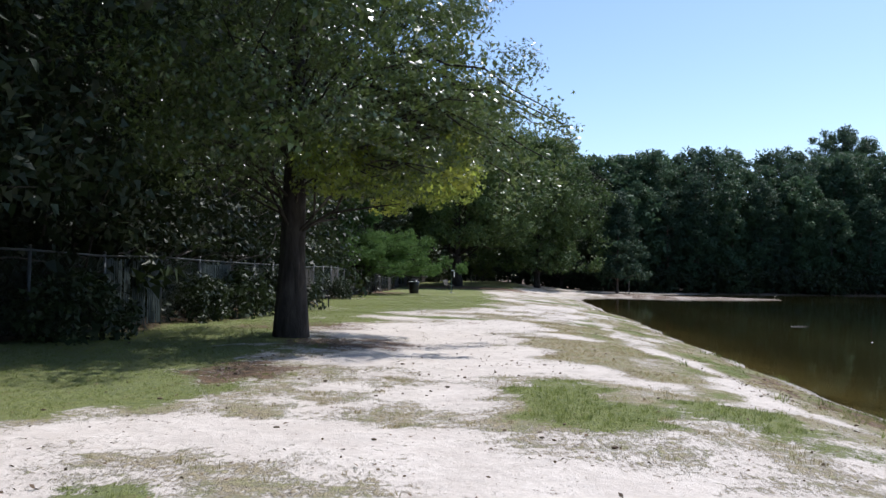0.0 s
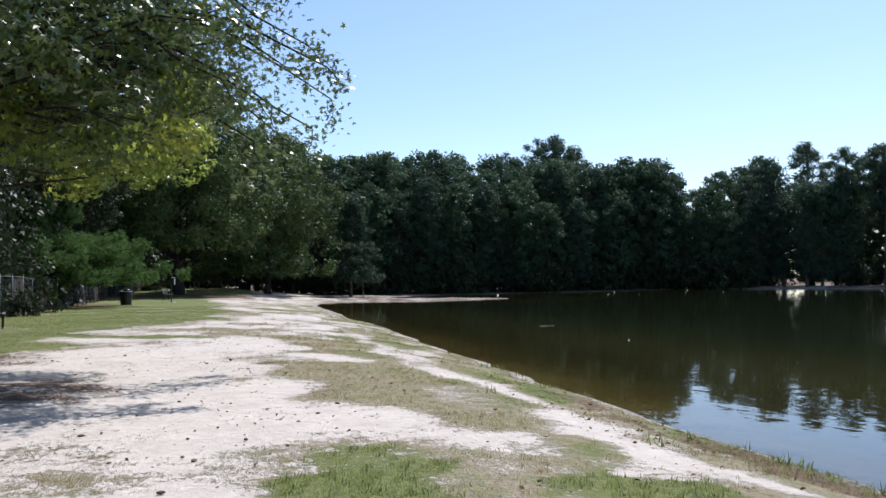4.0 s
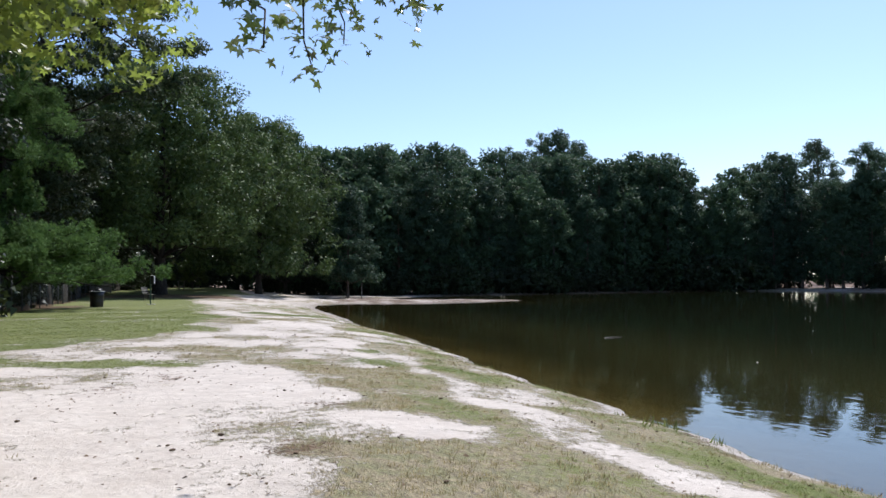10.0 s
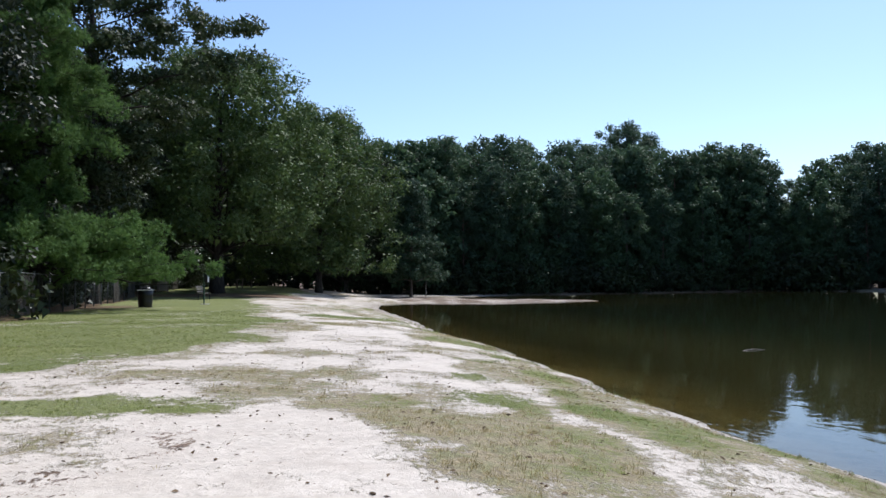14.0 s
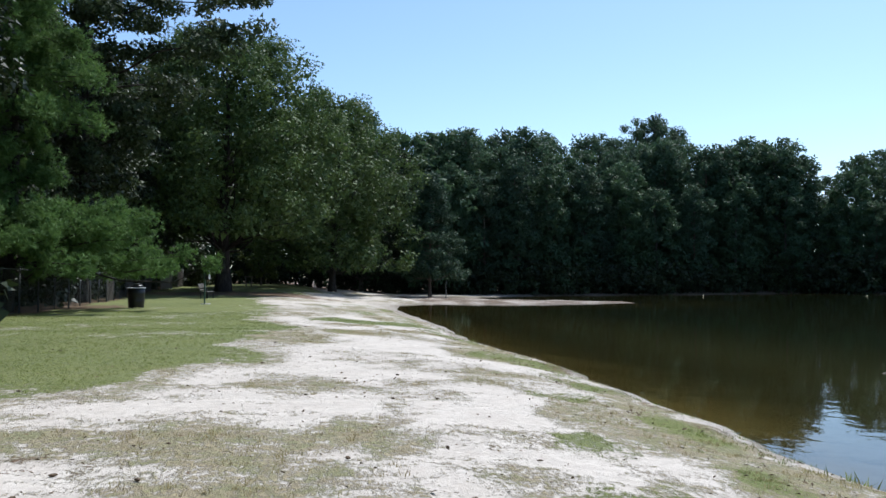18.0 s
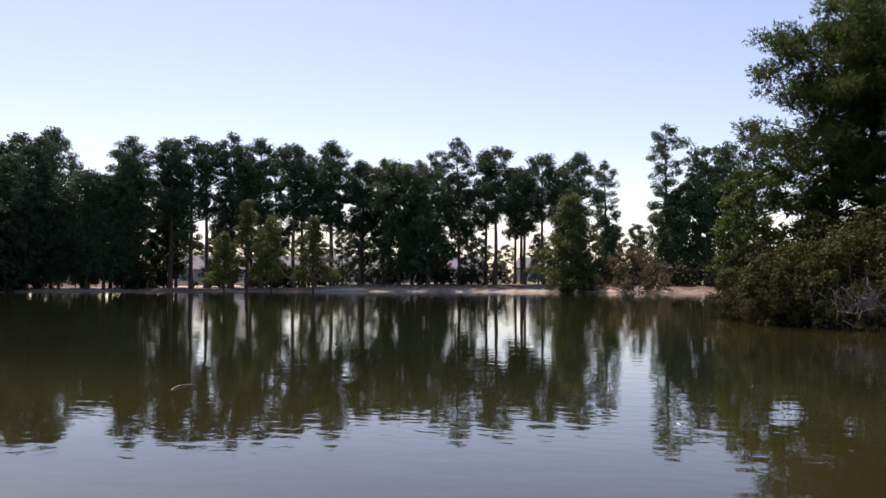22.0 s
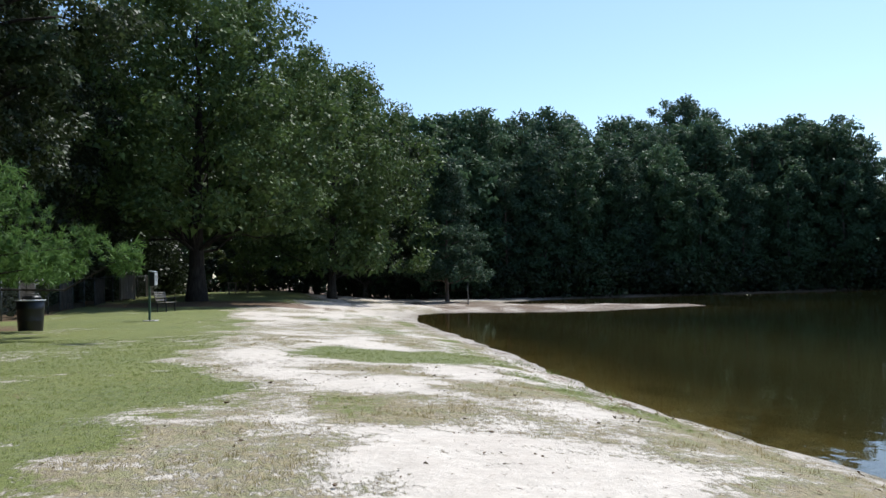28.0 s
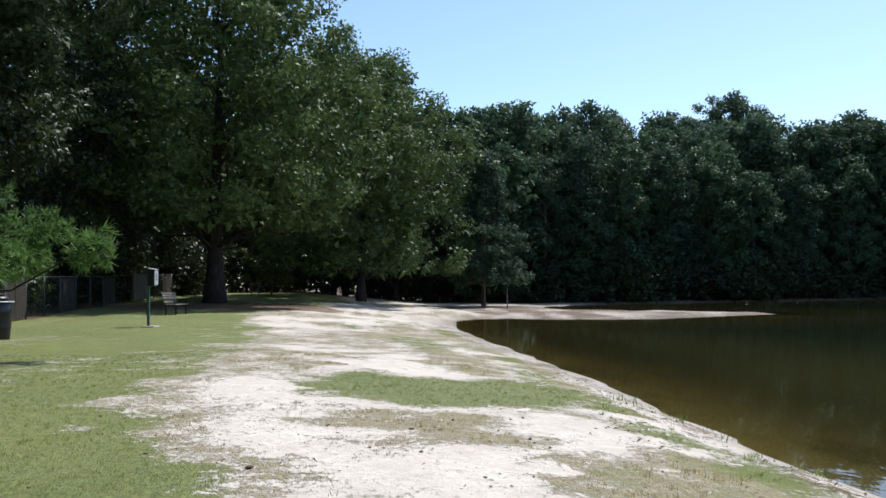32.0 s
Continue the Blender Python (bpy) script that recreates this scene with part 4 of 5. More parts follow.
def sweetgum(x, y):
    wood, crown = broad_parts(71, 15.0, 0.18, 4.2, 150, 430, 0.095, LOBED, trunk=0.29, round_top=0.66, puff=1.05, low=2.9, core=0.12, dome=0.4, limb=0.12, flare=0.32, thin=3)
    outer, low = Foliage(711), Foliage(712)
    r = outer.r
    for top, end in TWIGS:
        top, end = np.array(top), np.array(end)
        root = np.array([top[0] * 0.4, top[1] * 0.4, top[2] + 1.2])
        limb = bent(root, top, r, 0.06, 6, 0.1)
        wood.append((limb, np.linspace(0.035, 0.010, 6)))
        twig = bent(top, end, r, 0, 5, 0.15)
        wood.append((twig, np.linspace(0.009, 0.004, 5)))
        for path, n, wide in ((limb[2:], 110, 0.22), (twig, 76, 0.11)):
            t = r.random(n) * (len(path) - 1)
            i = t.astype(int)
            pts = path[i] + (path[np.minimum(i + 1, len(path) - 1)] - path[i]) * (t - i)[:, None]
            outer.spray(pts + r.normal(size=(n, 3)) * wide, 0.078)
    # boughs towards the path: dark green above, sunlight put into the leaf colour where they hang low
    for k in range(46):
        t = r.random()
        mid = np.array([1.4 + 3.2 * t, r.uniform(-2.6, 3.0), 4.7 - 0.3 * t + r.normal() * 0.55])
        mid[2] = max(mid[2], 3.5 + 0.35 * t)
        wood.append((bent(mid * np.array([0.35, 0.35, 0.9]), mid, r, 0.05, 5, 0.12), np.linspace(0.03, 0.008, 5)))
        outer.clump(mid, 0.48 * r.uniform(0.7, 1.2), 95, 0.08, 0.75, 0.4, 0.0)
    for k in range(26):
        mid = np.array([r.uniform(-2.6, 1.6), r.uniform(-3.0, -1.0), r.uniform(3.2, 6.5)])
        wood.append((bent(mid * np.array([0.1, 0.1, 0.8]), mid, r, 0.05, 5, 0.12), np.linspace(0.03, 0.008, 5)))
        outer.clump(mid, 0.6 * r.uniform(0.7, 1.2), 150, 0.08, 0.75, 0.4, 0.0)
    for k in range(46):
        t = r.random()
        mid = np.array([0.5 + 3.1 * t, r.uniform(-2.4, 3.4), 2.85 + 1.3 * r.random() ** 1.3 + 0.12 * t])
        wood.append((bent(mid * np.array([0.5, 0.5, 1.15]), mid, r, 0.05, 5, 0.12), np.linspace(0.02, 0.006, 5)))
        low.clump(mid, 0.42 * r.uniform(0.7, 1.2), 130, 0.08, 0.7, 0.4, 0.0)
    ob = tree("sweetgum_tree", (x, y, ground_z(x, y) - 0.05), "sweetgum tree with glossy star-shaped green leaves, the low ones coloured sunlit yellow-green", wood, BARK_SHADED, crown, LEAF_GUM, "tree", "", 10)
    child("outer_bough", quick_mesh("sweetgum_outer_bough", *outer.mesh(STARLEAF), LEAF_GUM), ob, "dark green leaves on twigs over the path")
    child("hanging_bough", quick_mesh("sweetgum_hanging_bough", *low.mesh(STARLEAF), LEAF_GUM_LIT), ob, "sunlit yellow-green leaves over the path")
    inner = broad_parts(71, 15.0, 0.20, 3.7, 110, 150, 0.15, TRI, round_top=0.66, puff=1.0, low=3.0, core=0.0, dome=0.4)[1]
    child("inner_crown", quick_mesh("sweetgum_inner_crown", *inner, LEAF_GUM), ob)


sweetgum(-2.62, 20.2)


def bushy_pine(x, y):
    """Young pine whose limbs carry separate masses of long needles."""
    fol = Foliage(72)
    r = fol.r
    s = np.linspace(0, 1, 9)
    spine = np.column_stack([0.25 * np.sin(s * 4), 0.2 * np.sin(s * 3 + 1), s * 16.2])
    wood = [(spine, 0.23 * (1 - 0.85 * s) * (1 + 0.35 * np.exp(-s * 30)))]
    for low, high, near, far, count, size in ((1.6, 4.2, 2.4, 5.4, 96, 0.62), (4.8, 7.2, 0.5, 2.3, 22, 0.6), (7.4, 13.0, 0.8, 3.4, 64, 0.66), (13.0, 16.0, 0.2, 2.0, 20, 0.6)):
        for k in range(count):
            a, h = k * 2.4 + r.uniform(-0.4, 0.4), r.uniform(low, high)
            out = r.uniform(near, far) * (1.08 - 0.3 * (h - low) / (high - low)) * (1 + 0.50 * max(0.0, math.cos(a)) * (low < 2))
            tip = np.array([math.cos(a) * out, math.sin(a) * out, h])
            hb = min(max(2.0, h - 0.05 * out + 0.3), 15.6)
            root = np.array([np.interp(hb, spine[:, 2], spine[:, 0]), np.interp(hb, spine[:, 2], spine[:, 1]), hb])
            wood.append((bent(root, tip, r, -0.05, 5, 0.12), np.linspace(0.05, 0.012, 5)))
            for c, n in ((1.0, 76), (0.76, 58), (0.5, 36)):
                if out * c > 0.7:
                    mid = root + (tip - root) * c + r.normal(size=3) * 0.28 * (1.05 - c + 0.2)
                    fol.clump(mid, size * r.uniform(0.6, 1.0), n, 0.24, 0.9, -0.8, 0.0)
                    fol.core(mid, size * 0.4, 10, 0.42)
    tree("pine_tree", (x, y, ground_z(x, y) - 0.05), "bushy pine with long needles hanging over the lawn", wood, BARK_SHADED, fol.mesh(LONG_TUFT, 1.35), NEEDLE, "tree", "", 8)


bushy_pine(-7.4, 60.5)
first("pine_tree", -7.0, 73.5, "tall pine with dark spreading limbs beside the fence", pine_parts(73, 26.0, 0.26, 9.4, False, 60, 230, 0.24, TRI, trunk=0.34, puff=0.95, core=0.05), BARK_SHADED, NEEDLE_DARK, "", seg=8)
OAK = first("oak_tree", -0.4, 95.6, "large oak with a broad dense crown over the lawn", broad_parts(74, 21.5, 0.20, 9.8, 230, 280, 0.25, trunk=0.58, round_top=0.62, puff=0.9, low=4.6, thin=3, limb=0.18), BARK_SHADED, LEAF_OAK, "", seg=10)
first("oak_tree", 9.8, 107.5, "leafy oak at the edge of the sandy path", broad_parts(76, 19.5, 0.12, 8.8, 160, 230, 0.27, trunk=0.34, round_top=0.6, puff=0.95, low=2.2, thin=3, limb=0.18), BARK_SHADED, LEAF_OAK, "", seg=8)
first("pine_tree", 20.6, 110.5, "conical pine standing where the sand spit begins", pine_parts(75, 13.6, 0.12, 4.2, True, 70, 96, 0.24, droop=0.04, trunk=0.17, puff=0.62, flat=0.75), BARK_PINE, NEEDLE_FAR, "")
# brighter bank leaf stands in for sun on this small tree
first("hardwood_tree", 2.8, 111.0, "small sunlit-coloured green tree in a clearing under the oaks", broad_parts(77, 5.6, 0.14, 2.2, 40, 110, 0.2, trunk=0.09, puff=0.8), BARK_GREY, LEAF_BANK, "")
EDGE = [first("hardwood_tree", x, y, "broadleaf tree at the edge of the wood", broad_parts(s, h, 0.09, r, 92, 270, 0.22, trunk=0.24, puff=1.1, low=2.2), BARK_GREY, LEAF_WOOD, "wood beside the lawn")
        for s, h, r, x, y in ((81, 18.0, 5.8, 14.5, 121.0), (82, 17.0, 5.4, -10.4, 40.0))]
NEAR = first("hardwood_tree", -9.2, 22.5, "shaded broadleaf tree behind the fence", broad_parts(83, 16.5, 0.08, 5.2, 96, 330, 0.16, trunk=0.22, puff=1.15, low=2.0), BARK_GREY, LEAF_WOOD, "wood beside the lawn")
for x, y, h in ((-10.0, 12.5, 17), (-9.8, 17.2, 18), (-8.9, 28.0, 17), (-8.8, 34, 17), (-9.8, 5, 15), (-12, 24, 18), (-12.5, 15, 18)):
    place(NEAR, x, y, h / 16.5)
for x, y, h in ((-11.5, 47, 17), (-12.2, 54, 18), (-11.6, 66, 17), (-12.5, 43, 18), (-10.5, 72.5, 17), (-10.8, 79, 17), (-9.5, 90, 18), (-8.5, 103, 19), (-6, 117, 20), (3.0, 128, 20), (18, 124, 18)):
    place(EDGE[int(rng.integers(2))], x, y, h / 17.5)
for x, y, h in ((9, 130, 21), (22, 127, 20), (-11.0, 3, 16), (-10.5, -6, 15), (-16, 8, 18), (-16, 26, 19), (-17, 35, 19), (-16, 45, 20), (-17, 55, 20), (-16, 66, 20), (-16, 78, 21), (-15, 92, 21), (-14, 106, 22),
                (-23, 14, 21), (-23, 30, 21), (-24, 50, 22), (-23, 70, 23), (-22, 90, 23), (-12, 122, 22), (-2, 138, 24), (14, 138, 23), (30, 132, 21), (-5, 128, 21), (16, 130, 21), (24, 121, 15), (4, 133, 22)):
    place(BACK, x, y, h / 17)
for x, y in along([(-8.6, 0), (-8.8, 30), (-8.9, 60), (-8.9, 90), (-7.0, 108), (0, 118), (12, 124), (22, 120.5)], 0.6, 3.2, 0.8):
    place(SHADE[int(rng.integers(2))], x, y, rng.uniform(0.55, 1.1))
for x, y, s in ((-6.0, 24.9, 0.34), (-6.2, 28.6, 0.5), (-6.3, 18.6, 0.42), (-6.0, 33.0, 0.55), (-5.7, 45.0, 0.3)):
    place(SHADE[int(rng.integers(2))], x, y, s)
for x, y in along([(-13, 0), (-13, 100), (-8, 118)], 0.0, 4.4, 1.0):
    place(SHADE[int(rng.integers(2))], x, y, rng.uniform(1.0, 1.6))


# ---------------------------------------------------------------- things on the lawn
METAL = plain_material("galvanised_steel", (0.10, 0.105, 0.105), 0.6, 0.5, 0.3)
WIRE = plain_material("green_coated_wire", (0.030, 0.042, 0.038), 0.7)
GREEN_PAINT = plain_material("green_paint", (0.05, 0.10, 0.07), 0.45, 0.1, 0.3)
BLACK_PAINT = plain_material("black_paint", (0.016, 0.016, 0.018), 0.4, 0.2, 0.3)
GREY_BOX = plain_material("grey_enamel", (0.50, 0.52, 0.53), 0.4, 0.1, 0.15)
INK = plain_material("dark_print", (0.05, 0.05, 0.06), 0.6)
CONCRETE = plain_material("concrete", (0.42, 0.40, 0.37), 0.9, 0.0, 0.25, 8.0, 0.4)
OLD_WOOD = plain_material("weathered_wood", (0.19, 0.17, 0.145), 0.85, 0.0, 0.4, 12.0, 0.5)
# both slat colours are lowered to include the shade of the overhanging trees
SLAT_GREEN = plain_material("green_slat", (0.008, 0.020, 0.017), 0.7, 0.0, 0.3)
SLAT_BROWN = plain_material("grey_brown_slat", (0.044, 0.036, 0.029), 0.7, 0.0, 0.45, 3.0, 0.3)
BAG = plain_material("bin_liner", (0.02, 0.02, 0.022), 0.35)
WHITE_PAINT = plain_material("white_paint", (0.78, 0.77, 0.74), 0.5, 0.0, 0.12)
ROOF = plain_material("roof_shingle", (0.20, 0.20, 0.21), 0.9, 0.0, 0.3, 3.0, 0.5)
GLASS_DARK = plain_material("dark_glass", (0.02, 0.025, 0.03), 0.08, 0.0, 0.1)
RUBBER = plain_material("rubber", (0.02, 0.02, 0.02), 0.85)
ASPHALT = plain_material("asphalt", (0.10, 0.10, 0.10), 0.9, 0.0, 0.3, 2.0, 0.4)


def anchor(name, x, y, label, category, group="", turn=0.0, sink=0.0):
    ob = new(name)
    ob.matrix_basis = Matrix.Translation((x, y, ground_z(x, y) - sink)) @ Matrix.Rotation(radians(turn), 4, "Z")
    return tagged(ob, label, category, group)


def build_fence():
    """Chain-link fence along the wood: posts, rails and wire panels, some bays closed with slats."""
    line = [(-7.5, 1), (-7.1, 19), (-6.6, 23), (-6.3, 30), (-6.2, 42), (-6.4, 55), (-6.2, 66.5), (-6.3, 84), (-5.6, 100), (-4.4, 111)]
    p = np.array(line, float)
    seg = np.linalg.norm(np.diff(p, axis=0), axis=1)
    cum = np.r_[0, np.cumsum(seg)]
    spots = [(np.interp(s, cum, p[:, 0]), np.interp(s, cum, p[:, 1])) for s in np.arange(0, cum[-1], 2.5)]
    ob = anchor("chain_link_fence", *spots[0], "grey chain-link fence with slatted bays along the wood", "fence")
    ox, oy, oz = ob.location
    high = 1.68
    spots = [(x - ox, y - oy, ground_z(x, y) - oz) for x, y in spots]
    for i, (x, y, z) in enumerate(spots):
        bm = bmesh.new()
        rod(bm, (x, y, z - 0.1), (x, y, z + high + 0.04), 0.032, 8)
        bmesh.ops.create_uvsphere(bm, u_segments=8, v_segments=5, radius=0.042, matrix=Matrix.Translation((x, y, z + high + 0.05)))
        part("post", bm, METAL, ob, smooth=True)
        if i + 1 == len(spots):
            break
        x2, y2, z2 = spots[i + 1]
        bm = bmesh.new()
        rod(bm, (x, y, z + high - 0.02), (x2, y2, z2 + high - 0.02), 0.022, 6)
        part("top_rail", bm, METAL, ob, smooth=True)
        a, b = np.array([x, y, z + 0.03]), np.array([x2, y2, z2 + 0.03])
        run, up, n = b - a, np.array([0, 0, high - 0.07]), 22
        vs, fs = [], []
        for s in (1, -1):
            for k in range(-15, n + 1):
                u0, u1 = k / n, (k + 15) / n
                v0, v1 = 0.0, 1.0
                if u0 < 0:
                    v0, u0 = -u0 / (u1 - u0), 0.0
                if u1 > 1:
                    v1, u1 = v0 + (1 - v0) * (1 - u0) / (u1 - u0), 1.0
                if s < 0:
                    v0, v1 = 1 - v0, 1 - v1
                q0, q1, w = a + run * u0 + up * v0, a + run * u1 + up * v1, np.array([0, 0, 0.004])
                fs.append(tuple(range(len(vs), len(vs) + 4)))
                vs += [q0 - w, q1 - w, q1 + w, q0 + w]
        child("wire_panel", mesh_from("wire_panel", vs, fs, WIRE), ob)
        wy = y + oy
        kind = SLAT_GREEN if (19.4 < wy < 21.9 or 24.4 < wy < 26.9) else SLAT_BROWN if ((34 < wy < 58 or 74 < wy < 106) and i % 3 == 0) else None
        if kind:
            bm = bmesh.new()
            gaps = np.random.default_rng(i)
            for k in range(29):
                if gaps.random() < 0.12:
                    continue
                c = a + run * (k + 0.5) / 29
                lean = Matrix.Rotation(math.atan2(run[1], run[0]), 4, "Z") @ Matrix.Rotation(gaps.uniform(-0.03, 0.03), 4, "Y")
                h = high - 0.12 - gaps.random() * 0.08
                box(bm, (0.066, 0.006, h), (c[0] + 0.012, c[1], c[2] + h / 2 + 0.03), lean)
            part("slat_panel", bm, kind, ob, "shade-darkened privacy slats")


def build_bin():
    ob = anchor("trash_bin", -3.2, 65.5, "black steel litter bin with a pale rim on grass", "trash bin", turn=20)
    bm = bmesh.new()
    prof = [(0.33, 0.0), (0.345, 0.03), (0.36, 0.30), (0.372, 0.33), (0.366, 0.36), (0.385, 0.66), (0.397, 0.69), (0.39, 0.72), (0.405, 0.94), (0.38, 0.95), (0.36, 0.90), (0.33, 0.06)]
    seg = 28
    rings = [[bm.verts.new((r * math.cos(2 * math.pi * k / seg), r * math.sin(2 * math.pi * k / seg), z)) for k in range(seg)] for r, z in prof]
    for lo, hi in zip(rings, rings[1:]):
        for k in range(seg):
            bm.faces.new((lo[k], lo[(k + 1) % seg], hi[(k + 1) % seg], hi[k]))
    bm.faces.new(rings[0][::-1])
    bm.faces.new(rings[-1])
    part("drum", bm, BLACK_PAINT, ob, smooth=True)
    bm = bmesh.new()
    ring_profile(bm, 0.415, 0.93, 0.035, 0.03, 28)
    part("rim", bm, GREY_BOX, ob, "pale folded rim", True)
    bm = bmesh.new()
    bmesh.ops.create_cone(bm, cap_ends=True, segments=20, radius1=0.30, radius2=0.24, depth=0.12, matrix=Matrix.Translation((0.04, 0, 1.03)))
    bmesh.ops.bevel(bm, geom=bm.edges[:], offset=0.02, segments=2, affect="EDGES")
    part("liner", bm, BAG, ob, "bunched black bin liner", True)
    bm = bmesh.new()
    for s in (-1, 1):
        rod(bm, (s * 0.24, 0, 0.93), (s * 0.22, 0, 1.14), 0.012, 6)
    rod(bm, (-0.23, 0, 1.14), (0.23, 0, 1.14), 0.012, 6)
    part("handle", bm, METAL, ob, smooth=True)


def ring_profile(bm, radius, z, high, wide, seg):
    pts = [(radius - wide / 2, z), (radius + wide / 2, z), (radius + wide / 2, z + high), (radius - wide / 2, z + high)]
    rings = [[bm.verts.new((r * math.cos(2 * math.pi * k / seg), r * math.sin(2 * math.pi * k / seg), h)) for k in range(seg)] for r, h in pts]
    for i in range(4):
        lo, hi = rings[i], rings[(i + 1) % 4]
        for k in range(seg):
            bm.faces.new((lo[k], lo[(k + 1) % seg], hi[(k + 1) % seg], hi[k]))


def build_post():
    ob = anchor("dispenser_post", -0.47, 71.2, "green steel post with a pale dispenser box on top", "dispenser", turn=-14)
    bm = bmesh.new()
    box(bm, (0.075, 0.075, 1.92), (0, 0, 0.94), bevel=0.008)
    part("post", bm, GREEN_PAINT, ob)
    bm = bmesh.new()
    box(bm, (0.46, 0.46, 0.06), (0.06, -0.02, 0.01), bevel=0.015)
    part("base", bm, CONCRETE, ob, "small pale concrete pad")
    bm = bmesh.new()
    box(bm, (0.20, 0.30, 0.54), (0.14, 0.0, 1.60), bevel=0.02)
    body = part("box", bm, BLACK_PAINT, ob, "dispenser box, dark at the side")
    bm = bmesh.new()
    box(bm, (0.02, 0.27, 0.46), (0.252, 0.0, 1.60), bevel=0.006)
    face = part("front", bm, GREY_BOX, body, "pale grey front plate")
    bm = bmesh.new()
    box(bm, (0.24, 0.33, 0.03), (0.14, 0, 1.885), Matrix.Rotation(radians(9), 4, "Y"), 0.008)
    part("lid", bm, GREY_BOX, body, "sloping pale lid")
    for z, w in ((1.72, 0.14), (1.66, 0.17), (1.60, 0.12), (1.54, 0.16)):
        bm = bmesh.new()
        box(bm, (0.006, w, 0.022), (0.265, 0, z))
        part("print", bm, INK, body)


def build_bench(x, y, turn, label, back_mat, wide=1.6, name="park_bench"):
    """Bench with slatted seat and back on two metal frames; it faces its own +x."""
    ob = anchor(name, x, y, label, "bench", "park benches", turn)
    for k in range(5):
        bm = bmesh.new()
        box(bm, (0.085, wide, 0.035), (-0.18 + 0.1 * k, 0, 0.44), bevel=0.006)
        part("seat_slat", bm, back_mat, ob)
    lean = Matrix.Rotation(radians(-14), 4, "Y")
    for k in range(5):
        bm = bmesh.new()
        box(bm, (0.03, wide, 0.075), (-0.27 - 0.025 * k, 0, 0.56 + 0.095 * k), lean, 0.006)
        part("back_slat", bm, back_mat, ob)
    for s in (-1, 1):
        bm = bmesh.new()
        w = s * (wide / 2 - 0.16)
        box(bm, (0.05, 0.045, 0.44), (0.2, w, 0.21), bevel=0.006)
        box(bm, (0.05, 0.045, 0.44), (-0.24, w, 0.21), bevel=0.006)
        box(bm, (0.52, 0.045, 0.05), (-0.01, w, 0.405), bevel=0.006)
        box(bm, (0.045, 0.045, 0.62), (-0.325, w, 0.70), lean, 0.006)
        part("leg_frame", bm, BLACK_PAINT, ob)
        bm = bmesh.new()
        box(bm, (0.50, 0.06, 0.035), (-0.05, s * (wide / 2 - 0.05), 0.66), bevel=0.008)
        box(bm, (0.04, 0.045, 0.22), (0.17, s * (wide / 2 - 0.05), 0.55), bevel=0.006)
        part("armrest", bm, BLACK_PAINT, ob)


def build_stand(x, y):
    ob = anchor("wooden_stand", x, y, "small weathered wooden stand on the grass", "stand", turn=5)
    for s in (-1, 1):
        for q in (-1, 1):
            bm = bmesh.new()
            box(bm, (0.08, 0.08, 0.98), (s * 0.28, q * 0.14, 0.47), Matrix.Rotation(radians(4 * s), 4, "Y"), 0.008)
            part("leg", bm, OLD_WOOD, ob)
    bm = bmesh.new()
    box(bm, (0.86, 0.42, 0.07), (0, 0, 0.98), bevel=0.012)
    part("top", bm, OLD_WOOD, ob)
    bm = bmesh.new()
    box(bm, (0.56, 0.05, 0.08), (0, 0.0, 0.35), bevel=0.008)
    part("stretcher", bm, OLD_WOOD, ob)


build_fence()
build_bin()
build_post()
build_bench(-4.9, 36.4, 10, "dark park bench with a sunlit slatted back", OLD_WOOD, 1.5)
build_bench(-0.9, 81.5, -15, "weathered grey park bench in the oak's shade", OLD_WOOD, 1.5)
build_bench(7.6, 124.0, -90, "pale slatted park bench at the wood's edge", WHITE_PAINT, 1.7)
build_stand(1.6, 108.0)


def build_gate(x, y, turn):
    """Plank gate between two square posts; its boards hang on two rails."""
    ob = anchor("wooden_gate", x, y, "pale weathered plank gate in the wire fence", "gate", turn=turn)
    for s in (-1, 1):
        bm = bmesh.new()
        box(bm, (0.13, 0.13, 2.0), (0, s * 0.95, 0.95), bevel=0.012)
        part("gate_post", bm, OLD_WOOD, ob)
    for z in (0.45, 1.45):
        bm = bmesh.new()
        box(bm, (0.045, 1.72, 0.10), (-0.04, 0, z), bevel=0.006)
        part("rail", bm, OLD_WOOD, ob)
    for k in range(7):
        bm = bmesh.new()
        box(bm, (0.026, 0.20, 1.70 - 0.03 * (k % 3)), (0.0, -0.72 + 0.24 * k, 0.95), Matrix.Rotation(radians((k % 2) - 0.5), 4, "X"), 0.005)
        part("board", bm, OLD_WOOD, ob)


build_gate(-5.3, 99.0, -20)


# ---------------------------------------------------------------- small things in and by the water
def crooked_stick(name, pts, r0, label, category, mat):
    pts = np.array(pts, float)
    ob = new(name)
    ob.location = pts[0]
    tagged(ob, label, category)
    v, f = tubes([(pts - pts[0], np.linspace(r0, r0 * 0.35, len(pts)))], 7)
    me = quick_mesh(name, v, f, mat)
    me.shade_smooth()
    child("stem", me, ob)
    return ob


crooked_stick("wooden_stake", [(20.8, 104.0, -0.75), (20.83, 104.0, 0.0), (20.8, 104.02, 0.6), (20.86, 104.0, 1.15)], 0.06, "bare grey stake standing in the spit", "stake", OLD_WOOD)
crooked_stick("floating_branch", [(15.5, 40.7, -0.73), (15.7, 40.78, -0.71), (15.95, 40.84, -0.70), (16.2, 40.82, -0.71), (16.4, 40.9, -0.73)], 0.022, "thin pale branch floating on the lake", "branch", OLD_WOOD)


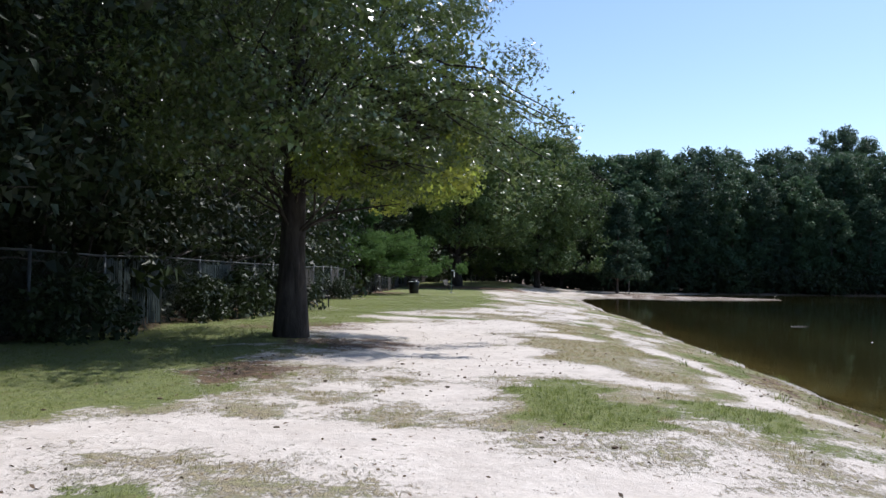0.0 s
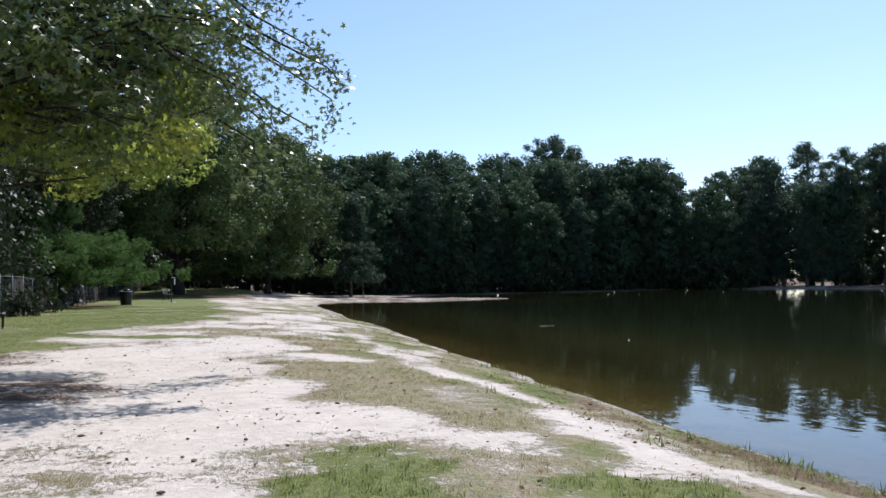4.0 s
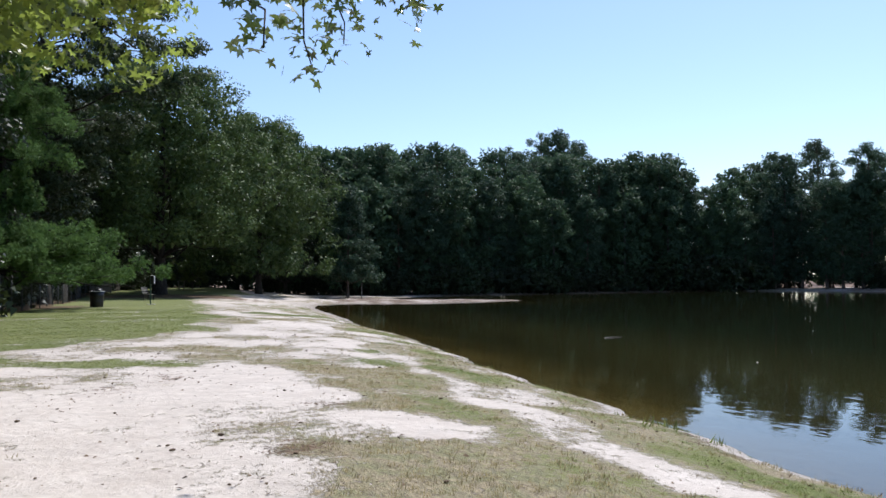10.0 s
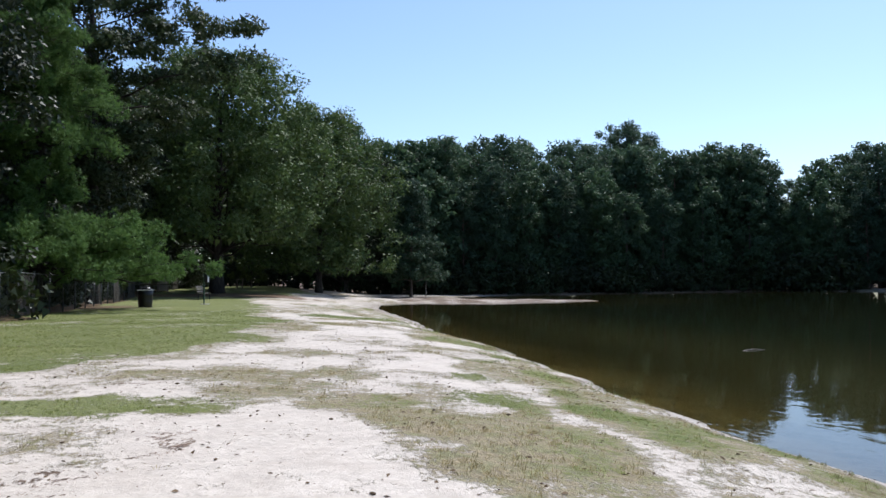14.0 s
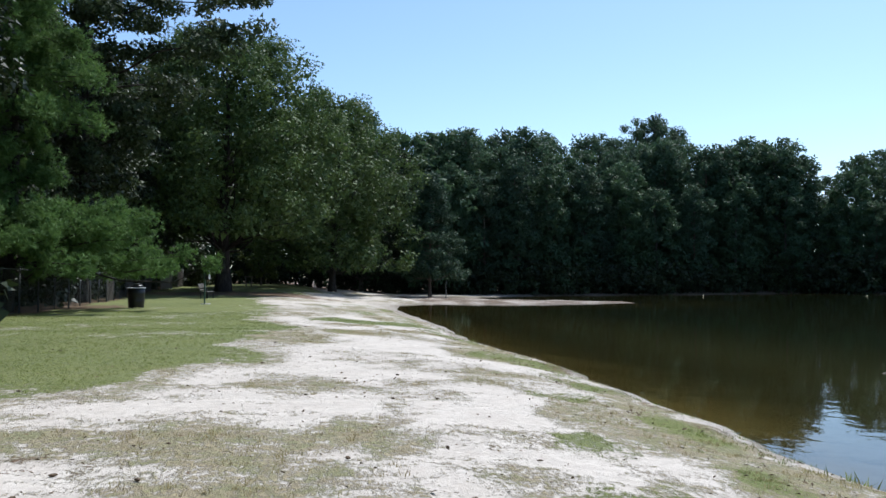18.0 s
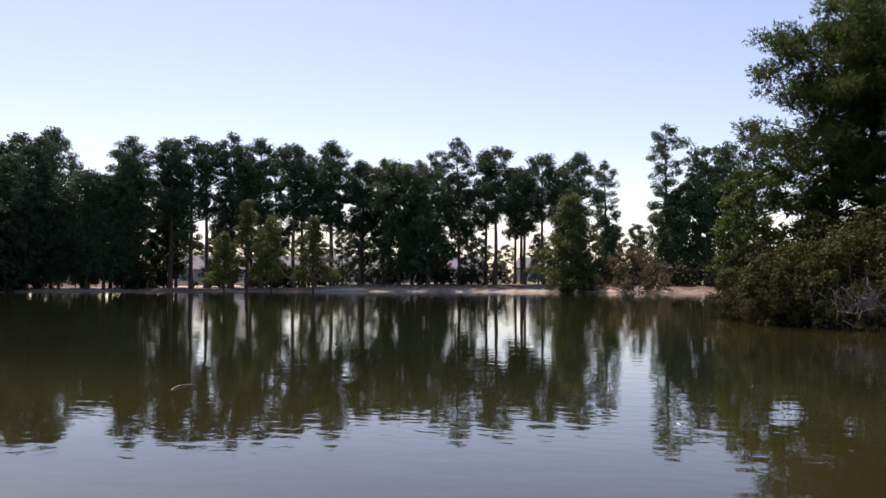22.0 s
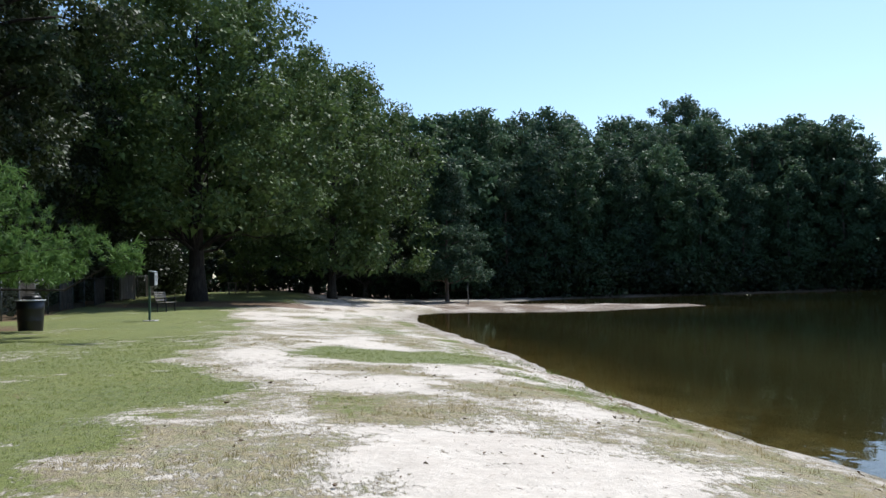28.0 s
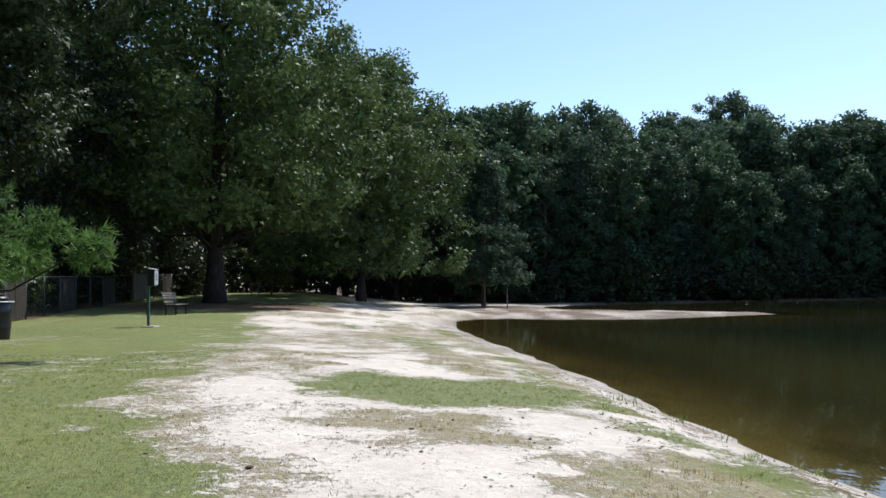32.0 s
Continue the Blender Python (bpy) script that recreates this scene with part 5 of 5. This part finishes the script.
# bare grey thicket on the wooded point
def dead_thicket(x, y, n, high, seed):
    r = np.random.default_rng(seed)
    ob = anchor("bush", x, y, "leafless pale grey thicket at the water", "bush", "shrubs on the wooded point")
    for part_no in range(3):
        wood = []
        for k in range(n // 3):
            a, s = r.uniform(0, 6.28), r.random() ** 0.5
            foot = np.array([math.cos(a) * 0.9 * s, math.sin(a) * 0.9 * s, -0.1])
            tip = foot + np.array([math.cos(a) * r.uniform(0.3, 1.3), math.sin(a) * r.uniform(0.3, 1.3), high * r.uniform(0.5, 1.05)])
            stem = bent(foot, tip, r, 0.0, 6, 0.35)
            wood.append((stem, np.linspace(0.03, 0.008, 6)))
            for j in (2, 3, 4):
                wood.append((bent(stem[j], stem[j] + r.normal(size=3) * 0.35 + np.array([0, 0, 0.25]), r, 0, 4, 0.3), np.linspace(0.012, 0.004, 4)))
        child("stem", quick_mesh("thicket_stem", *tubes(wood, 4), BARE_TWIG), ob)


BARE_TWIG = plain_material("bare_twig", (0.27, 0.25, 0.225), 0.9, 0.0, 0.3)
dead_thicket(38.5, 25.9, 52, 1.9, 5)
dead_thicket(37.7, 24.0, 56, 2.0, 6)
dead_thicket(42.6, 28.2, 30, 1.6, 7)


# ---------------------------------------------------------------- park and houses beyond the far shore
def slab(name, size, at, mat, label, category):
    ob = new(name)
    ob.location = at
    tagged(ob, label, category, kind="structure")
    bm = bmesh.new()
    box(bm, size, (0, 0, 0), bevel=0.01)
    part("surface", bm, mat, ob)


slab("road", (18, 120, 0.12), (150, 80, ground_z(150, 80) + 0.02), ASPHALT, "grey asphalt car park beyond the pines", "road")


def build_car(x, y, turn, paint, label):
    ob = anchor("car", x, y, label, "car", "parked cars", turn, sink=-0.08)
    bm = bmesh.new()
    side = [(-2.15, 0.35), (-2.2, 0.75), (-1.75, 0.95), (-1.2, 1.38), (0.25, 1.42), (0.95, 1.0), (1.95, 0.85), (2.2, 0.62), (2.15, 0.32)]
    left = [bm.verts.new((u, -0.84 if h < 1.1 else -0.66, h)) for u, h in side]
    right = [bm.verts.new((u, 0.84 if h < 1.1 else 0.66, h)) for u, h in side]
    bm.faces.new(left)
    bm.faces.new(right[::-1])
    for i in range(len(side)):
        j = (i + 1) % len(side)
        bm.faces.new((left[j], left[i], right[i], right[j]))
    bmesh.ops.recalc_face_normals(bm, faces=bm.faces)
    bmesh.ops.bevel(bm, geom=bm.edges[:], offset=0.06, segments=2, affect="EDGES")
    part("body", bm, paint, ob, smooth=False)
    for s in (-1, 1):
        bm = bmesh.new()
        pts = [(-1.15, 0.98), (-0.95, 1.30), (0.15, 1.33), (0.72, 1.02)]
        vs = [bm.verts.new((u, s * (0.86 if h < 1.1 else 0.72), h)) for u, h in pts]
        vs2 = [bm.verts.new((u, s * (0.80 if h < 1.1 else 0.66), h)) for u, h in pts]
        bm.faces.new(vs)
        bm.faces.new(vs2[::-1])
        for i in range(4):
            bm.faces.new((vs[i], vs2[i], vs2[(i + 1) % 4], vs[(i + 1) % 4]))
        part("window", bm, GLASS_DARK, ob)
        for u in (-1.35, 1.35):
            bm = bmesh.new()
            rod(bm, (u, s * 0.66, 0.32), (u, s * 0.86, 0.32), 0.32, 18)
            wheel = part("wheel", bm, RUBBER, ob)
            bm = bmesh.new()
            rod(bm, (u, s * 0.80, 0.32), (u, s * 0.875, 0.32), 0.19, 14)
            part("rim", bm, METAL, wheel)


CAR_WHITE = plain_material("white_car_paint", (0.75, 0.76, 0.77), 0.25, 0.0, 0.06)
CAR_SILVER = plain_material("silver_car_paint", (0.45, 0.46, 0.48), 0.3, 0.5, 0.06)
CAR_DARK = plain_material("dark_car_paint", (0.05, 0.06, 0.09), 0.25, 0.2, 0.06)
for x, y, turn, paint, label in ((146.0, 88.0, 92, CAR_SILVER, "silver car parked beyond the pines"), (147.0, 83.2, 88, CAR_WHITE, "white car parked beyond the pines"), (148.6, 77.0, 95, CAR_WHITE, "white hatchback parked beyond the pines"),
                                 (147.5, 92.5, 90, CAR_DARK, "dark car parked beyond the pines"), (150.5, 49.0, 85, CAR_WHITE, "white car parked behind the cypress")):
    build_car(x, y, turn, paint, label)


HOUSE_WALL = plain_material("house_siding", (0.40, 0.41, 0.42), 0.7, 0.0, 0.2, 2.0)


def build_house(x, y, wide, deep, high, turn, label, wall_mat, roof_mat, name="house", windows=4):
    ob = anchor(name, x, y, label, "building", "", turn, sink=0.1)
    bm = bmesh.new()
    box(bm, (deep, wide, high), (0, 0, high / 2), bevel=0.02)
    wall = part("wall", bm, wall_mat, ob)
    bm = bmesh.new()
    rise = deep * 0.28
    prof = [(-deep / 2 - 0.5, high - 0.05), (0, high + rise), (deep / 2 + 0.5, high - 0.05), (deep / 2 + 0.5, high + 0.15), (0, high + rise + 0.25), (-deep / 2 - 0.5, high + 0.15)]
    a = [bm.verts.new((u, -wide / 2 - 0.4, h)) for u, h in prof]
    b = [bm.verts.new((u, wide / 2 + 0.4, h)) for u, h in prof]
    bm.faces.new(a)
    bm.faces.new(b[::-1])
    for i in range(6):
        bm.faces.new((a[i], b[i], b[(i + 1) % 6], a[(i + 1) % 6]))
    bmesh.ops.recalc_face_normals(bm, faces=bm.faces)
    part("roof", bm, roof_mat, ob)
    for k in range(windows):
        y0 = -wide / 2 + wide * (k + 0.5) / windows
        bm = bmesh.new()
        box(bm, (0.12, 1.1, 1.3), (-deep / 2 - 0.03, y0, high * 0.52), bevel=0.02)
        win = part("window", bm, GREY_BOX, wall)
        bm = bmesh.new()
        box(bm, (0.06, 0.9, 1.1), (-deep / 2 - 0.09, y0, high * 0.52))
        part("pane", bm, GLASS_DARK, win)


build_house(182, 63.0, 13, 8, 3.0, 0, "small pale house with a grey roof", HOUSE_WALL, ROOF, windows=3)
build_house(186, 136.0, 44, 12, 3.4, 14, "long pale low building beyond the pines", HOUSE_WALL, ROOF, "long_building", 6)
build_house(190, 96.0, 30, 10, 3.4, 4, "pale low building beyond the car park", HOUSE_WALL, ROOF, "long_building", 4)


def build_rail_fence():
    ob = anchor("rail_fence", 141, 40, "low white rail fence beside the car park", "fence")
    oz = ob.location[2]
    for k in range(15):
        y = 40 + 3.0 * k
        bm = bmesh.new()
        box(bm, (0.14, 0.14, 1.2), (0, y - 40, ground_z(141, y) - oz + 0.55), bevel=0.01)
        part("post", bm, GREY_BOX, ob)
    for h in (0.45, 0.9):
        bm = bmesh.new()
        box(bm, (0.05, 42, 0.12), (-0.09, 21, h + ground_z(141, 61) - oz), bevel=0.01)
        part("rail", bm, GREY_BOX, ob)


build_rail_fence()
for x, y, s in ((107, 100, 1.0), (110, 94, 0.9), (113, 90, 1.1), (112, 83.5, 0.8), (116, 76, 1.0), (118, 70, 1.1), (116, 66, 0.8), (120, 60, 0.9), (122, 46, 0.8), (124, 36, 1.0), (126, 27, 1.1), (101, 106, 1.0)):
    place(SHADE[int(rng.integers(2))], x, y, s)
for x, y in along([(215, 180), (215, 30), (205, -20), (150, -60)], 0.0, 9.0, 3.0):
    place(BACK, x, y, rng.uniform(9.5, 13.5) / 17)
for x, y in along([(140, 165), (185, 190), (215, 180)], 0.0, 9.0, 3.0):
    place(BACK, x, y, rng.uniform(12, 16) / 17)


# ---------------------------------------------------------------- grass, debris and weeds on the shore
def build_grass():
    r = np.random.default_rng(90)
    n = 130000
    x, y = r.uniform(-6.8, 9.6, n), 7 + 53 * r.random(n) ** 1.1
    d = lake_distance(x, y)
    c = cover_at(x, y, d)
    bits = wave_noise(x, y, 3.2, 21) * 0.6 + wave_noise(x, y, 8.0, 22) * 0.4
    for name, want, label, mat, tall in (("grass", c[:, 0], "short green grass on the worn lawn", GRASS_GREEN, 0.030), ("dry_grass", c[:, 1] * (1 - 0.7 * c[:, 0]), "short dry grass on sand", GRASS_DRY, 0.040)):
        keep = (d > 0.25) & (want * 0.9 + bits * 0.7 > 0.85 + 0.2 * r.random(n))
        px, py = x[keep], y[keep]
        pz = heights(px, py, d[keep])
        at = np.column_stack([px, py, pz - 0.005])
        m = len(at)
        v, f = scatter(BLADES, at, r.normal(size=(m, 3)) * np.array([1, 1, 0.05]), tall * (1 + 0.6 * blobs(px, py, GREEN[:3])) * r.uniform(0.6, 1.6, m), r, np.tile([[0, 0, 1.0]], (m, 1)), 0.12)
        tagged(new(name, quick_mesh(name, v, f, mat)), label, "grass", kind="stuff")


def blades(n=5, seed=2):
    r = np.random.default_rng(seed)
    v, f = [], []
    for k in range(n):
        a, q = r.uniform(0, 6.28), r.uniform(0.3, 1.3)
        root = np.array([r.uniform(-0.5, 0.5), r.uniform(-0.5, 0.5), 0])
        side = np.array([-math.sin(a), math.cos(a), 0]) * 0.075
        tip = root + np.array([math.cos(a) * q, math.sin(a) * q, 1.0]) * r.uniform(0.6, 1.1)
        v += [root - side, root + side, tip]
        f.append((3 * k, 3 * k + 1, 3 * k + 2))
    return np.array(v), np.array(f)


BLADES = blades()
GRASS_GREEN = leaf_material("grass_blade", (0.080, 0.108, 0.026), (0.200, 0.228, 0.070), None, 0.6, 0.5, 0.2)
GRASS_DRY = leaf_material("dry_blade", (0.19, 0.155, 0.070), (0.42, 0.35, 0.19), None, 0.7, 0.45, 0.15)
CRUMB = leaf_material("fallen_leaf", (0.085, 0.058, 0.038), (0.22, 0.15, 0.095), None, 0.8, 0.05, 0.15)
build_grass()


def build_debris():
    r = np.random.default_rng(91)
    n = 12000
    x, y = r.uniform(-5.5, 7.5, n), 6.5 + 46 * r.random(n) ** 1.2
    d = lake_distance(x, y)
    lit = blobs(x, y, LITTER_AND_SHADE)
    c = cover_at(x, y, d)
    keep = (d > 0.6) & (r.random(n) < 0.32 + 0.5 * wave_noise(x, y, 0.8, 31) ** 2 + lit + 0.35 * c[:, 1] - 0.45 * c[:, 0])
    at = np.column_stack([x, y, heights(x, y, d) + 0.004])[keep]
    m = len(at)
    v, f = scatter((RHOMB_V * np.array([1, 1.2, 1.6]), RHOMB_F), at, r.normal(size=(m, 3)) * np.array([1, 1, 0.15]), r.uniform(0.015, 0.05, m) * (0.7 + 0.6 * r.random(m)), r, np.tile([[0, 0, 1.0]], (m, 1)), 0.35)
    tagged(new("fallen_leaves", quick_mesh("fallen_leaves", v, f, CRUMB)), "curled brown leaves and crumbs on the sand", "debris", kind="stuff")
    # drift of dark leaves and bark along the bank
    n = 9000
    x, y = r.uniform(4.6, 9.4, n), 6.5 + 52 * r.random(n) ** 1.2
    d = lake_distance(x, y)
    keep = (d > 0.08) & (d < 2.0) & (wave_noise(x, y, 0.9, 61) + 0.25 * wave_noise(x, y, 3.0, 62) + 0.3 * r.random(n) > 0.86)
    at2 = np.column_stack([x, y, heights(x, y, d) + 0.005])[keep]
    k = len(at2)
    v, f = scatter((RHOMB_V * np.array([1, 0.8, 1.6]), RHOMB_F), at2, r.normal(size=(k, 3)) * np.array([1, 1, 0.2]), r.uniform(0.02, 0.075, k), r, np.tile([[0, 0, 1.0]], (k, 1)), 0.4)
    tagged(new("drift_litter", quick_mesh("drift_litter", v, f, CRUMB)), "dark drifted leaves and bark on the bank", "debris", kind="stuff")
    # pine cones and clods
    bm = bmesh.new()
    for k in range(260):
        i = int(r.integers(m))
        s = r.uniform(0.008, 0.024)
        p = at[i] + np.array([r.uniform(-0.3, 0.3), r.uniform(-0.3, 0.3), 0])
        p[2] = at[i][2] + s * 0.3
        bmesh.ops.create_icosphere(bm, subdivisions=1, radius=s, matrix=Matrix.Translation(p) @ Matrix.Rotation(r.uniform(0, 6), 4, "Z") @ Matrix.Diagonal((1.6, 1, 0.6, 1)))
    me = bpy.data.meshes.new("pine_cones")
    bm.to_mesh(me)
    bm.free()
    me.materials.append(CRUMB)
    tagged(new("pine_cones", me), "small dark pine cones and clods on sand", "debris", kind="stuff")


def build_weeds():
    r = np.random.default_rng(92)
    n = 5200
    k = np.nonzero((SHORE[:, 1] > 8) & (SHORE[:, 1] < 75) & (SHORE[:, 0] < 13))[0]
    i = k[r.integers(len(k), size=n)]
    off = np.abs(r.normal(size=n)) * 0.8 + 0.02
    x, y = SHORE[i, 0] - off + r.normal(size=n) * 0.1, SHORE[i, 1] + r.normal(size=n) * 0.5
    keep = wave_noise(x, y, 0.45, 41) + 0.35 * r.random(n) > 0.72 + 0.3 * step01(y, 38, 46)
    x, y = x[keep], y[keep]
    at = np.column_stack([x, y, heights(x, y) - 0.01])
    m = len(at)
    v, f = scatter(BLADES, at, r.normal(size=(m, 3)) * np.array([1, 1, 0.05]), r.uniform(0.025, 0.06, m) * (1 + 1.8 * (r.random(m) > 0.94)), r, np.tile([[0, 0, 1.0]], (m, 1)), 0.15)
    tagged(new("shore_weeds", quick_mesh("shore_weeds", v, f, GRASS_GREEN)), "low green weeds along the water's edge", "weeds", kind="stuff")


build_debris()
build_weeds()


def build_bottle():
    ob = new("plastic_bottle")
    ob.matrix_basis = Matrix.Translation((14.75, 31.9, WATER)) @ Matrix.Rotation(radians(35), 4, "Z") @ Matrix.Rotation(radians(80), 4, "Y") @ Matrix.Scale(0.7, 4)
    tagged(ob, "small white plastic bottle floating on the lake", "bottle")
    bm = bmesh.new()
    rod(bm, (0, 0, -0.07), (0, 0, 0.03), 0.022, 14)
    rod(bm, (0, 0, 0.03), (0, 0, 0.06), 0.022, 14, 0.010)
    part("body", bm, WHITE_PAINT, ob, smooth=True)
    bm = bmesh.new()
    rod(bm, (0, 0, 0.06), (0, 0, 0.078), 0.012, 12)
    part("cap", bm, GREY_BOX, ob)


build_bottle()
